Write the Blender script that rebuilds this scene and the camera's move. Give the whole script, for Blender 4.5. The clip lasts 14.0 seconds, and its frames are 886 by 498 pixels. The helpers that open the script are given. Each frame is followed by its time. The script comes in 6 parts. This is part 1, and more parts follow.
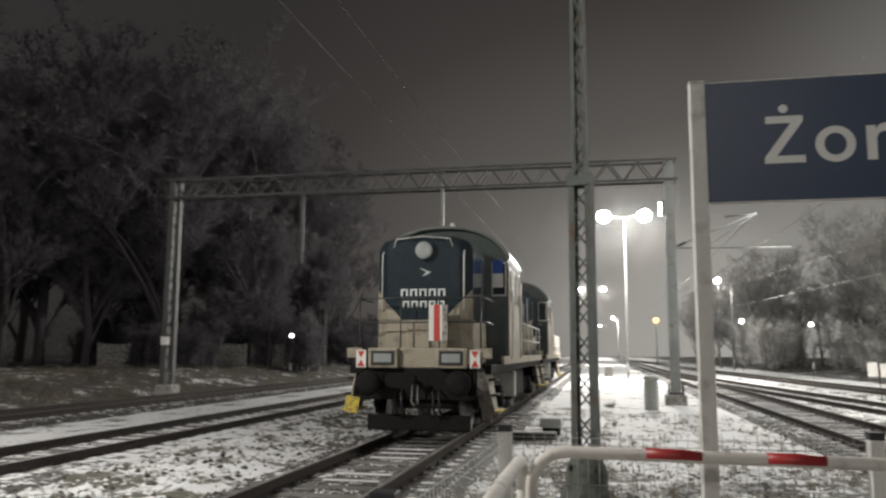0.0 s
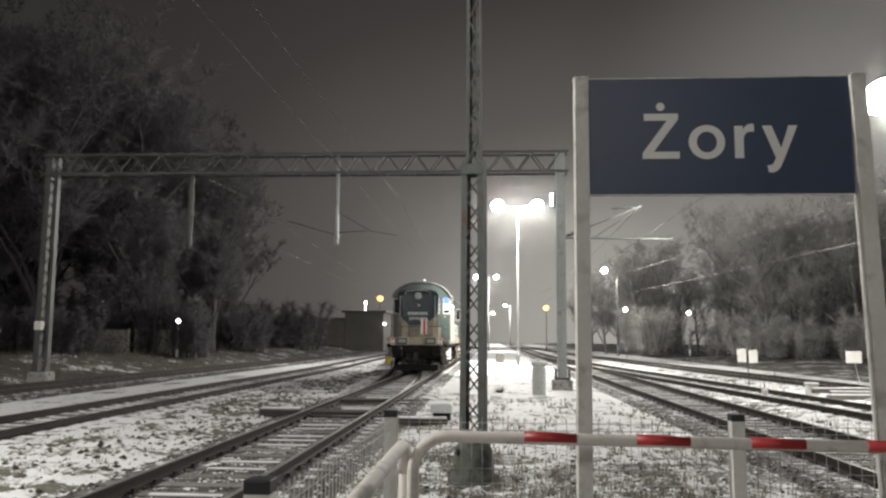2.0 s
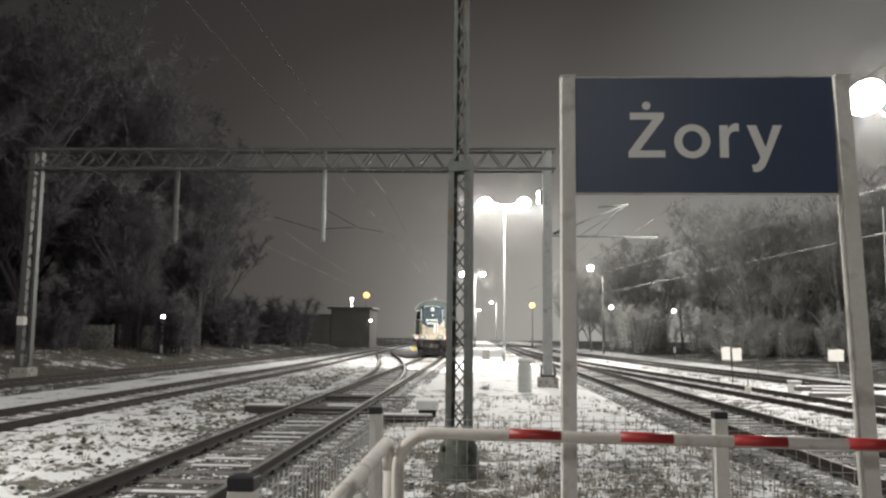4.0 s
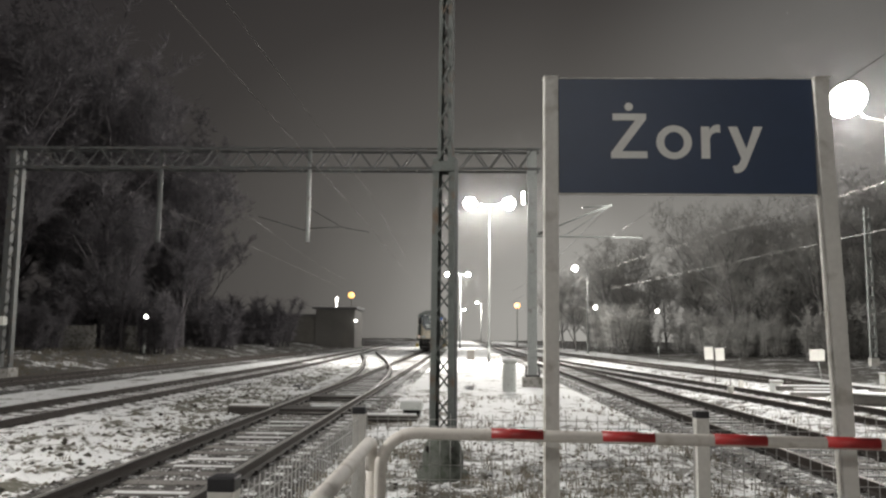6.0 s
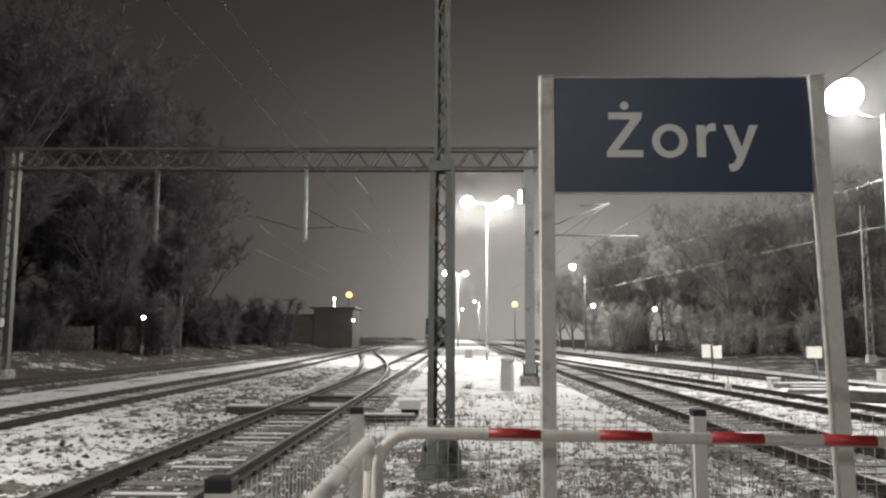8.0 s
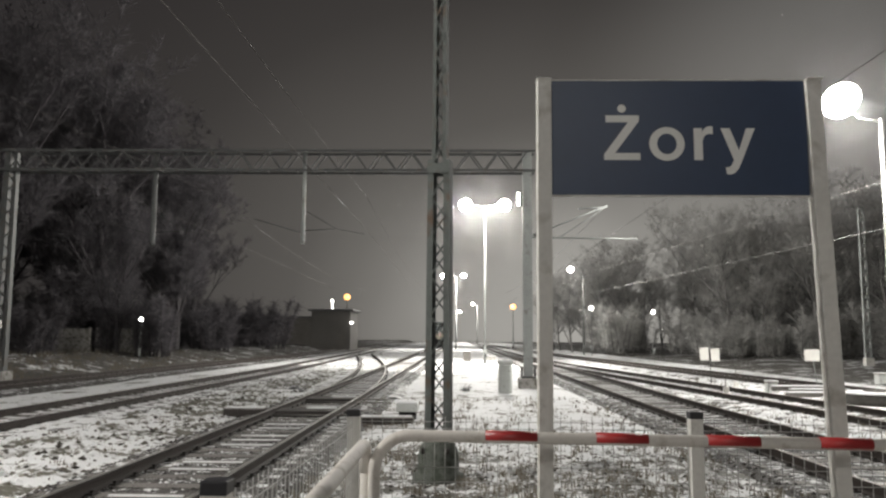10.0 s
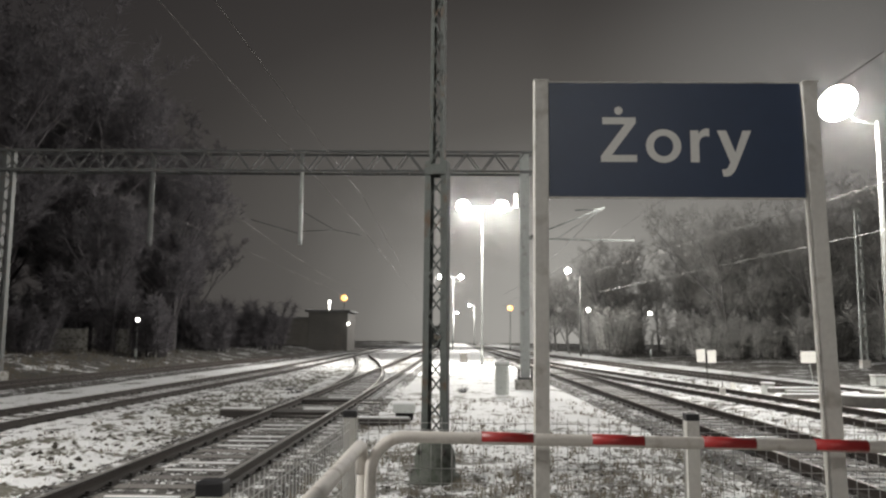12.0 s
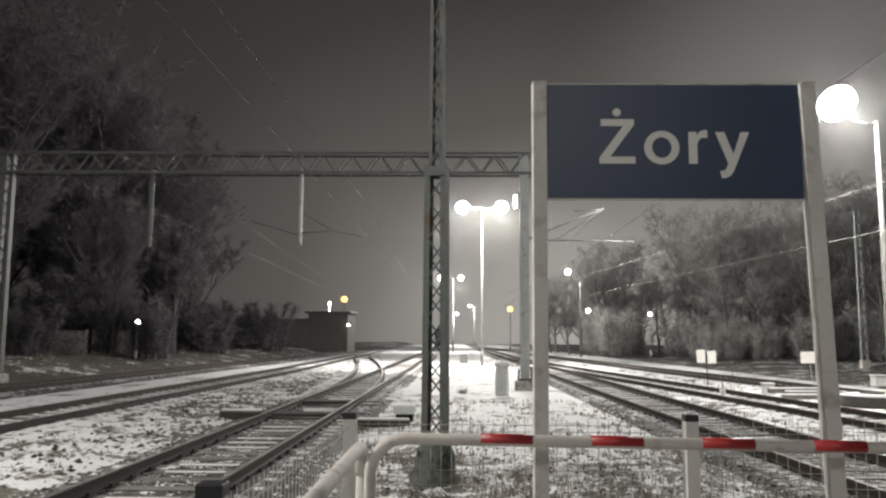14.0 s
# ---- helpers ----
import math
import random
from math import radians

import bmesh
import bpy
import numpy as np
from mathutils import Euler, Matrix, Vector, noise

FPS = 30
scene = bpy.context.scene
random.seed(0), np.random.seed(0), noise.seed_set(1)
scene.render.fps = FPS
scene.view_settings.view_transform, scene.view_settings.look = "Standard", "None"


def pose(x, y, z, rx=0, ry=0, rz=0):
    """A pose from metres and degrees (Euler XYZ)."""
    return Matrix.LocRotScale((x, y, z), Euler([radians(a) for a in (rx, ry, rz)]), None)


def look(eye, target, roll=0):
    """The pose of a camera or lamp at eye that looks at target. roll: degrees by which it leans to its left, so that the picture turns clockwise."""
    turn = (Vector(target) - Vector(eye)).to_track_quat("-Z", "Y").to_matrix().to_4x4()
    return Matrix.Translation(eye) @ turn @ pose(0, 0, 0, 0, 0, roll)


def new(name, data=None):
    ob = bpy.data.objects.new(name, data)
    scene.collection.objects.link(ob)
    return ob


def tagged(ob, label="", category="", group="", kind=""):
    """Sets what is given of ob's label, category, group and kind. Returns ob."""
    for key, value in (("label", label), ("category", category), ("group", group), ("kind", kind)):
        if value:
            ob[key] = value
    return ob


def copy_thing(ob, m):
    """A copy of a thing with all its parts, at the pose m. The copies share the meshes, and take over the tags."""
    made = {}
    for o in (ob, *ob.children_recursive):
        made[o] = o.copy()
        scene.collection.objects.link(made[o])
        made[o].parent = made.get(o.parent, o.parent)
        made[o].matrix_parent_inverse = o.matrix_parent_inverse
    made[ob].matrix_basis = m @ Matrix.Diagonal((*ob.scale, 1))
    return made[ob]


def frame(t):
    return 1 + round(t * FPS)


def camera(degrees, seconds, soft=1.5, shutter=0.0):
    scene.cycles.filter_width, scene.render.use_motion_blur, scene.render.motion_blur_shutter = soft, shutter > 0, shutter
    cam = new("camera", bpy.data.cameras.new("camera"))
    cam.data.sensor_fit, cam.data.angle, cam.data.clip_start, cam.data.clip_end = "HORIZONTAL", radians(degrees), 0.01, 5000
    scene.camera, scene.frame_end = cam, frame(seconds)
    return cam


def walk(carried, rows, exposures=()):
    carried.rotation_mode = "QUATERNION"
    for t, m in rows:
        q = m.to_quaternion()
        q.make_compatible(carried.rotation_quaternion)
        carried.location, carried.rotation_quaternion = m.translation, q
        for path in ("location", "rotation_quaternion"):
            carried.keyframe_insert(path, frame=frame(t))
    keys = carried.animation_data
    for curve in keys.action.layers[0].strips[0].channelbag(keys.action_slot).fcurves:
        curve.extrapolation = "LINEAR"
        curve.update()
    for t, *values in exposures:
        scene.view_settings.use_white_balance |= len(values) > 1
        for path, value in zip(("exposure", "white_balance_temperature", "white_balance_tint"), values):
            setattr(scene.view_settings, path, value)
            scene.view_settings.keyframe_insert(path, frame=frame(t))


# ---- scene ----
cam = camera(59.6, 14.0, soft=2.3, shutter=0.4)
EYE = (0.0, 0.0, 1.65)
# seconds, pitch, roll, yaw, and the sway of the hand that holds the camera
PATH = [
    (0.0, 7.576, -0.225, 11.212, -0.072, 0.004, -0.004),
    (0.5, 7.090, -0.271, 6.809, -0.051, 0.003, -0.002),
    (1.0, 6.831, -0.286, 4.478, -0.034, 0.010, -0.005),
    (1.5, 6.681, -0.351, 3.677, -0.029, 0.009, -0.005),
    (2.0, 6.614, -0.368, 3.459, -0.028, 0.007, -0.005),
    (2.5, 6.463, -0.466, 3.215, -0.027, 0.008, -0.004),
    (3.0, 6.367, -0.551, 2.993, -0.026, 0.008, -0.004),
    (5.5, 6.459, -0.558, 1.564, -0.018, 0.007, -0.004),
    (6.0, 6.414, -0.563, 1.349, -0.014, 0.006, -0.005),
    (6.5, 6.376, -0.500, 1.210, -0.012, 0.004, -0.005),
    (7.0, 6.353, -0.463, 1.146, -0.012, 0.005, -0.005),
    (7.5, 6.343, -0.338, 1.176, -0.011, 0.005, -0.004),
    (8.0, 6.353, -0.251, 1.196, -0.009, 0.005, -0.002),
    (10.5, 6.562, -0.388, 1.000, -0.003, 0.005, -0.002),
    (11.0, 6.572, -0.413, 0.926, -0.003, 0.002, -0.001),
    (11.5, 6.578, -0.468, 0.861, -0.002, 0.003, -0.001),
    (12.0, 6.613, -0.470, 0.839, -0.001, 0.002, -0.001),
    (12.5, 6.620, -0.420, 0.800, 0.000, 0.000, 0.000),
    (13.0, 6.639, -0.346, 0.813, 0.000, -0.002, 0.001),
    (13.5, 6.637, -0.343, 0.853, 0.002, -0.004, 0.002),
    (14.0, 6.695, -0.339, 0.847, 0.004, -0.006, 0.002),
]
walk(cam, [(t, pose(EYE[0] + x, EYE[1] + y, EYE[2] + z, 90 + p, r, w)) for t, p, r, w, x, y, z in PATH],
     exposures=[(0.0, 0.12), (2.0, 0.17), (14.0, 0.17)])

# ---------------------------------------------------------------- night sky and exposure
world = bpy.data.worlds.new("night_sky")
scene.world = world
world.use_nodes = True


def night_glow(tree, vector, surface, shader):
    """Low snow cloud and mist with painted glow: brightest over the yard ahead, raised behind as fill light, dim
    between.
    """
    n, l = tree.nodes, tree.links
    dot = n.new("ShaderNodeVectorMath")
    dot.operation = "DOT_PRODUCT"
    dot.inputs[1].default_value = Vector((0.11, 1.0, 0.04)).normalized()
    cloud = n.new("ShaderNodeTexNoise")
    cloud.inputs["Scale"].default_value, cloud.inputs["Detail"].default_value = 2.2, 3
    add = n.new("ShaderNodeMath")
    add.operation = "MULTIPLY_ADD"
    add.inputs[1].default_value = 0.03
    fit = n.new("ShaderNodeMapRange")
    fit.inputs[1].default_value, fit.inputs[2].default_value = -0.985, 1.015
    ramp = n.new("ShaderNodeValToRGB")
    ramp.color_ramp.interpolation = "B_SPLINE"
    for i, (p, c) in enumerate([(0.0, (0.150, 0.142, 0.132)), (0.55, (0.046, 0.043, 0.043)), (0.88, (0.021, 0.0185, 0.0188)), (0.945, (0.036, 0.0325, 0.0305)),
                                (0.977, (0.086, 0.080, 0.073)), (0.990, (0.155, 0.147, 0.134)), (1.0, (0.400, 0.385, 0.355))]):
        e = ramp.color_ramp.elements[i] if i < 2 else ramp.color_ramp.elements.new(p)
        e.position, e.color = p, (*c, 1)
    # flattened so that the painted glow lies low and wide over the yard
    flat, unit = n.new("ShaderNodeVectorMath"), n.new("ShaderNodeVectorMath")
    flat.operation, unit.operation = "MULTIPLY", "NORMALIZE"
    flat.inputs[1].default_value = (0.85, 1.0, 1.2)
    l.new(vector, flat.inputs[0])
    l.new(flat.outputs[0], unit.inputs[0])
    l.new(unit.outputs[0], dot.inputs[0])
    l.new(vector, cloud.inputs["Vector"])
    l.new(cloud.outputs["Fac"], add.inputs[0])
    l.new(dot.outputs["Value"], add.inputs[2])
    l.new(add.outputs[0], fit.inputs[0])
    l.new(fit.outputs[0], ramp.inputs["Fac"])
    # halo of the tall lamp beside the yard, painted as a bright lobe round its direction
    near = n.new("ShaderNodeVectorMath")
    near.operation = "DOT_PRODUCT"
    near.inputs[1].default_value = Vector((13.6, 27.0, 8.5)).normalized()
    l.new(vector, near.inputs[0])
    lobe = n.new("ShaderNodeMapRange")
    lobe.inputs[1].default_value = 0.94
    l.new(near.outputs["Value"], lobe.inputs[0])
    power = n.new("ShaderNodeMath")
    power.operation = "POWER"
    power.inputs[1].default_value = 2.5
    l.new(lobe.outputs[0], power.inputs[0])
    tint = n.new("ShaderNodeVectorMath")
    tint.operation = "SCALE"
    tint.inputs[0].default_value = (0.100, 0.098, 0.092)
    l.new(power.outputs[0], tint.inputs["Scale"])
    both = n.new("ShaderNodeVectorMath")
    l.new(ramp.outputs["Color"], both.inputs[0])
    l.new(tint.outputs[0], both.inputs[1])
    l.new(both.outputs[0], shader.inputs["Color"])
    l.new(shader.outputs[0], surface)


world.node_tree.nodes.clear()
w_out = world.node_tree.nodes.new("ShaderNodeOutputWorld")
w_geo = world.node_tree.nodes.new("ShaderNodeTexCoord")
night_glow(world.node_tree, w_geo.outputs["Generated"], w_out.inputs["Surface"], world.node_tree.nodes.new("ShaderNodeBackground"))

LAMP_WHITE = (1.0, 0.965, 0.90)
LAMP_AMBER = (1.0, 0.48, 0.13)


# ---------------------------------------------------------------- materials
def mat(name, color, rough=0.6, metal=0.0, var=0.25, scale=3.0, fine=40.0, bump=0.0, dirt=None, dirt_amt=0.45, glow=None, strength=0.0, coords="Object", coat=0.0, random_amt=0.0):
    """A surface with colour variation at two scales, fine relief, and stains of a second colour."""
    m = bpy.data.materials.new(name)
    m.use_nodes = True
    n, l = m.node_tree.nodes, m.node_tree.links
    b = n["Principled BSDF"]
    b.inputs["Roughness"].default_value, b.inputs["Metallic"].default_value = rough, metal
    b.inputs["Coat Weight"].default_value = coat
    tc = n.new("ShaderNodeTexCoord")
    big, small = n.new("ShaderNodeTexNoise"), n.new("ShaderNodeTexNoise")
    big.inputs["Scale"].default_value, small.inputs["Scale"].default_value = scale, fine
    big.inputs["Detail"].default_value, small.inputs["Detail"].default_value = 4, 3
    for t in (big, small):
        l.new(tc.outputs[coords], t.inputs["Vector"])
    add = n.new("ShaderNodeMath")
    add.operation = "ADD"
    l.new(big.outputs["Fac"], add.inputs[0])
    l.new(small.outputs["Fac"], add.inputs[1])
    rng = n.new("ShaderNodeMapRange")
    rng.inputs[1].default_value, rng.inputs[2].default_value = 0.6, 1.4
    rng.inputs[3].default_value, rng.inputs[4].default_value = 1 - var, 1 + var
    l.new(add.outputs[0], rng.inputs[0])
    value = rng.outputs[0]
    if random_amt:
        info = n.new("ShaderNodeObjectInfo")
        r2 = n.new("ShaderNodeMapRange")
        r2.inputs[3].default_value, r2.inputs[4].default_value = 1 - random_amt, 1 + random_amt
        l.new(info.outputs["Random"], r2.inputs[0])
        m2 = n.new("ShaderNodeMath")
        m2.operation = "MULTIPLY"
        l.new(value, m2.inputs[0])
        l.new(r2.outputs[0], m2.inputs[1])
        value = m2.outputs[0]
    sc = n.new("ShaderNodeVectorMath")
    sc.operation = "SCALE"
    sc.inputs[0].default_value = color
    l.new(value, sc.inputs["Scale"])
    col = sc.outputs[0]
    if dirt:
        st = n.new("ShaderNodeTexNoise")
        st.inputs["Scale"].default_value, st.inputs["Detail"].default_value = scale * 2.3, 6
        l.new(tc.outputs[coords], st.inputs["Vector"])
        cut = n.new("ShaderNodeMapRange")
        cut.inputs[1].default_value, cut.inputs[2].default_value = 0.62 - dirt_amt * 0.3, 0.78 - dirt_amt * 0.3
        l.new(st.outputs["Fac"], cut.inputs[0])
        mx = n.new("ShaderNodeMix")
        mx.data_type = "RGBA"
        l.new(cut.outputs[0], mx.inputs[0])
        l.new(col, mx.inputs[6])
        mx.inputs[7].default_value = (*dirt, 1)
        col = mx.outputs[2]
    l.new(col, b.inputs["Base Color"])
    if bump:
        bp = n.new("ShaderNodeBump")
        bp.inputs["Strength"].default_value, bp.inputs["Distance"].default_value = bump, 0.02
        l.new(small.outputs["Fac"], bp.inputs["Height"])
        l.new(bp.outputs["Normal"], b.inputs["Normal"])
    if glow:
        b.inputs["Emission Color"].default_value = (*glow, 1)
        b.inputs["Emission Strength"].default_value = strength
    return m


def mat_snow(name, cover, under, under2, patch=1.6, fine=14.0, soft=0.05, bump=0.5):
    """Thin wind-blown snow over dry grass or stones; cover is the share that is white."""
    m = bpy.data.materials.new(name)
    m.use_nodes = True
    n, l = m.node_tree.nodes, m.node_tree.links
    b = n["Principled BSDF"]
    b.inputs["Roughness"].default_value = 0.75
    geo = n.new("ShaderNodeNewGeometry")
    a, c, g = n.new("ShaderNodeTexNoise"), n.new("ShaderNodeTexNoise"), n.new("ShaderNodeTexNoise")
    for t, s, d in ((a, patch, 6), (c, fine, 4), (g, 0.22, 3)):
        t.inputs["Scale"].default_value, t.inputs["Detail"].default_value = s, d
        l.new(geo.outputs["Position"], t.inputs["Vector"])
    a.inputs["Roughness"].default_value = 0.66
    mixn = n.new("ShaderNodeMath")
    mixn.operation = "MULTIPLY_ADD"
    mixn.inputs[1].default_value = 0.40
    l.new(c.outputs["Fac"], mixn.inputs[0])
    l.new(a.outputs["Fac"], mixn.inputs[2])
    mixg = n.new("ShaderNodeMath")
    mixg.operation = "MULTIPLY_ADD"
    mixg.inputs[1].default_value = 0.45
    l.new(g.outputs["Fac"], mixg.inputs[0])
    l.new(mixn.outputs[0], mixg.inputs[2])
    # steep sides of clods and ruts shed the snow
    sep = n.new("ShaderNodeSeparateXYZ")
    l.new(geo.outputs["Normal"], sep.inputs[0])
    steep = n.new("ShaderNodeMapRange")
    steep.inputs[1].default_value, steep.inputs[2].default_value = 0.88, 0.985
    steep.inputs[3].default_value, steep.inputs[4].default_value = -0.16, 0.0
    l.new(sep.outputs["Z"], steep.inputs[0])
    mixs = n.new("ShaderNodeMath")
    mixs.operation = "ADD"
    l.new(mixg.outputs[0], mixs.inputs[0])
    l.new(steep.outputs[0], mixs.inputs[1])
    cut = n.new("ShaderNodeMapRange")
    mid = 0.925 + (0.5 - cover) * 0.42
    cut.inputs[1].default_value, cut.inputs[2].default_value = mid - soft, mid + soft
    l.new(mixs.outputs[0], cut.inputs[0])
    low = n.new("ShaderNodeMix")
    low.data_type = "RGBA"
    low.inputs[6].default_value, low.inputs[7].default_value = (*under, 1), (*under2, 1)
    l.new(c.outputs["Fac"], low.inputs[0])
    top = n.new("ShaderNodeMix")
    top.data_type = "RGBA"
    l.new(cut.outputs[0], top.inputs[0])
    l.new(low.outputs[2], top.inputs[6])
    top.inputs[7].default_value = (0.80, 0.81, 0.82, 1)
    l.new(top.outputs[2], b.inputs["Base Color"])
    bp = n.new("ShaderNodeBump")
    bp.inputs["Strength"].default_value, bp.inputs["Distance"].default_value = bump, 0.05
    l.new(mixn.outputs[0], bp.inputs["Height"])
    l.new(bp.outputs["Normal"], b.inputs["Normal"])
    return m


M_GROUND = mat_snow("snowy_grass", 0.75, (0.065, 0.060, 0.046), (0.17, 0.155, 0.12), patch=1.3, fine=9)
M_RIDGE = mat_snow("broken_snow_on_turf", 0.50, (0.070, 0.068, 0.055), (0.19, 0.18, 0.145), patch=1.1, fine=7)
M_WEEDY = mat_snow("thin_snow_in_weeds", 0.50, (0.055, 0.051, 0.043), (0.155, 0.145, 0.125), patch=2.6, fine=16)
M_BANK = mat_snow("rough_grass", 0.27, (0.047, 0.044, 0.039), (0.115, 0.107, 0.094), patch=0.9, fine=7)
M_BEDSNOW = mat_snow("snow_covered_ballast", 0.62, (0.035, 0.032, 0.030), (0.12, 0.112, 0.105), patch=2.2, fine=18, bump=0.8)
M_BALLAST = mat_snow("snowy_ballast", 0.33, (0.020, 0.018, 0.017), (0.095, 0.088, 0.082), patch=4.5, fine=17, soft=0.035, bump=1.0)
M_SLEEPER = mat("weathered_sleeper", (0.17, 0.16, 0.15), 0.85, var=0.3, scale=2, fine=30, bump=0.4, random_amt=0.25)
M_SNOW = mat("settled_snow", (0.80, 0.81, 0.82), 0.7, var=0.05, scale=4, fine=60, bump=0.25)
M_RAIL = mat("rusty_rail", (0.034, 0.026, 0.022), 0.8, 0.0, var=0.3, scale=2, fine=30, bump=0.2)
M_RAILTOP = mat("polished_railhead", (0.55, 0.54, 0.52), 0.48, 1.0, var=0.15, scale=1.5, fine=20)
M_RAILDULL = mat("dull_railhead", (0.16, 0.145, 0.13), 0.62, 0.5, var=0.2, scale=1.5, fine=20)
M_CHAIR = mat("dark_fastening", (0.035, 0.030, 0.027), 0.7, 0.2, scale=5)
M_GALV = mat("galvanised_steel", (0.36, 0.38, 0.37), 0.55, 0.35, var=0.2, scale=1.5, fine=25, dirt=(0.22, 0.21, 0.19), dirt_amt=0.10)
# portal steel darkened in colour for the dimness of mist and weak lamplight
M_PORTALDIM = mat("dimmed_portal_grey", (0.088, 0.092, 0.092), 0.6, 0.1, var=0.2, scale=1.5, fine=25, dirt=(0.09, 0.08, 0.07), dirt_amt=0.3)
M_MAST = mat("green_grey_mast_paint", (0.098, 0.108, 0.103), 0.85, 0.0, var=0.2, scale=2, fine=30, dirt=(0.10, 0.07, 0.05), dirt_amt=0.25)
M_CONC = mat("concrete", (0.36, 0.35, 0.33), 0.85, var=0.2, scale=3, fine=40, bump=0.3, dirt=(0.16, 0.15, 0.13))
M_WHITE = mat("white_tube_paint", (0.64, 0.61, 0.57), 0.7, var=0.08, scale=5, fine=50, dirt=(0.42, 0.38, 0.33), dirt_amt=0.2)
M_RED = mat("red_reflective_tape", (0.30, 0.022, 0.022), 0.42, var=0.12, scale=6, fine=60, dirt=(0.25, 0.03, 0.03), dirt_amt=0.2)
M_BLACK = mat("black_plastic", (0.018, 0.018, 0.022), 0.5, scale=8)
M_NAVY = mat("navy_sign_sheet", (0.022, 0.042, 0.090), 0.38, var=0.10, scale=1.2, fine=12)
M_LETTER = mat("white_sign_letters", (0.74, 0.74, 0.72), 0.5, var=0.05, scale=4)
M_POSTWHITE = mat("pale_post_paint", (0.62, 0.61, 0.58), 0.55, var=0.10, scale=3, fine=40, dirt=(0.36, 0.34, 0.30), dirt_amt=0.25)
M_LWHITE = mat("white_plate_paint", (0.75, 0.74, 0.70), 0.5, var=0.08, scale=6)
M_WIRE = mat("galvanised_wire", (0.42, 0.42, 0.41), 0.5, 0.5, scale=8)
# paler than the wires over the other tracks
M_PALEWIRE = mat("pale_overhead_wire", (0.36, 0.36, 0.35), 0.95, 0.0, var=0.1, scale=1)
# pole colour darkened so that its own lamp doesn't burn it white
M_POLE = mat("dark_pole_steel", (0.13, 0.135, 0.13), 0.75, 0.1, var=0.2, scale=1.5, fine=25, dirt=(0.12, 0.115, 0.105), dirt_amt=0.2)
M_CABLE = mat("copper_contact_wire", (0.07, 0.062, 0.055), 0.6, 0.0, scale=4)
M_BARK = mat("dark_bark", (0.065, 0.060, 0.064), 0.9, var=0.3, scale=2, fine=18, bump=0.4)
# twig tone raised to give dark trees the lift of mist
M_TWIG = mat("lifted_twigs", (0.165, 0.156, 0.168), 0.9, var=0.3, scale=0.6, fine=6)
# next two put the mist's haze into the colour of the woods
M_HAZETWIG = mat("haze_pale_twigs", (0.56, 0.555, 0.54), 0.9, var=0.25, scale=0.5, fine=5)
M_HAZEBARK = mat("haze_pale_bark", (0.20, 0.195, 0.19), 0.9, var=0.35, scale=1.2, fine=10, bump=0.3)
M_GRASS = mat("dry_straw_grass", (0.20, 0.178, 0.142), 0.85, var=0.35, scale=1.5, fine=9, coords="Object")
M_LAMPGLASS = mat("lamp_glass_white", (0.9, 0.9, 0.88), 0.3, glow=LAMP_WHITE, strength=40.0)
M_AMBERGLASS = mat("lamp_glass_amber", (0.9, 0.7, 0.4), 0.3, glow=LAMP_AMBER, strength=2.4)
M_FARGLASS = mat("far_lamp_glass", (0.9, 0.9, 0.88), 0.3, glow=LAMP_WHITE, strength=12.0)
M_SHED = mat("dark_brick_shed", (0.10, 0.093, 0.085), 0.85, var=0.25, scale=1.0, fine=8, bump=0.3)
M_ROOF = mat("felt_roof", (0.08, 0.08, 0.08), 0.8, scale=1)


def let_light_through(m, share):
    """Thin twigs pass part of the light that falls on their far side."""
    n, l = m.node_tree.nodes, m.node_tree.links
    b, out = n["Principled BSDF"], n["Material Output"]
    tr, mix = n.new("ShaderNodeBsdfTranslucent"), n.new("ShaderNodeMixShader")
    mix.inputs[0].default_value = share
    l.new(b.inputs["Base Color"].links[0].from_socket, tr.inputs["Color"])
    l.new(b.outputs[0], mix.inputs[1])
    l.new(tr.outputs[0], mix.inputs[2])
    l.new(mix.outputs[0], out.inputs["Surface"])


for m in (M_TWIG, M_HAZETWIG, M_GRASS):
    let_light_through(m, 0.5)


# ---------------------------------------------------------------- mesh helpers
def box(bm, x0, x1, y0, y1, z0, z1, bevel=0.0, m=None):
    """An axis-aligned block, moved by m."""
    vs = [bm.verts.new((x, y, z)) for z in (z0, z1) for y in (y0, y1) for x in (x0, x1)]
    fs = [bm.faces.new([vs[i] for i in f]) for f in ((0, 2, 3, 1), (4, 5, 7, 6), (0, 1, 5, 4), (2, 6, 7, 3), (0, 4, 6, 2), (1, 3, 7, 5))]
    if bevel:
        es = list({e for f in fs for e in f.edges})
        got = bmesh.ops.bevel(bm, geom=es, offset=bevel, segments=2, affect="EDGES", profile=0.5)
        vs = list({v for f in got["faces"] for v in f.verts} | {v for v in vs if v.is_valid})
    if m is not None:
        bmesh.ops.transform(bm, matrix=m, verts=vs)
    return vs


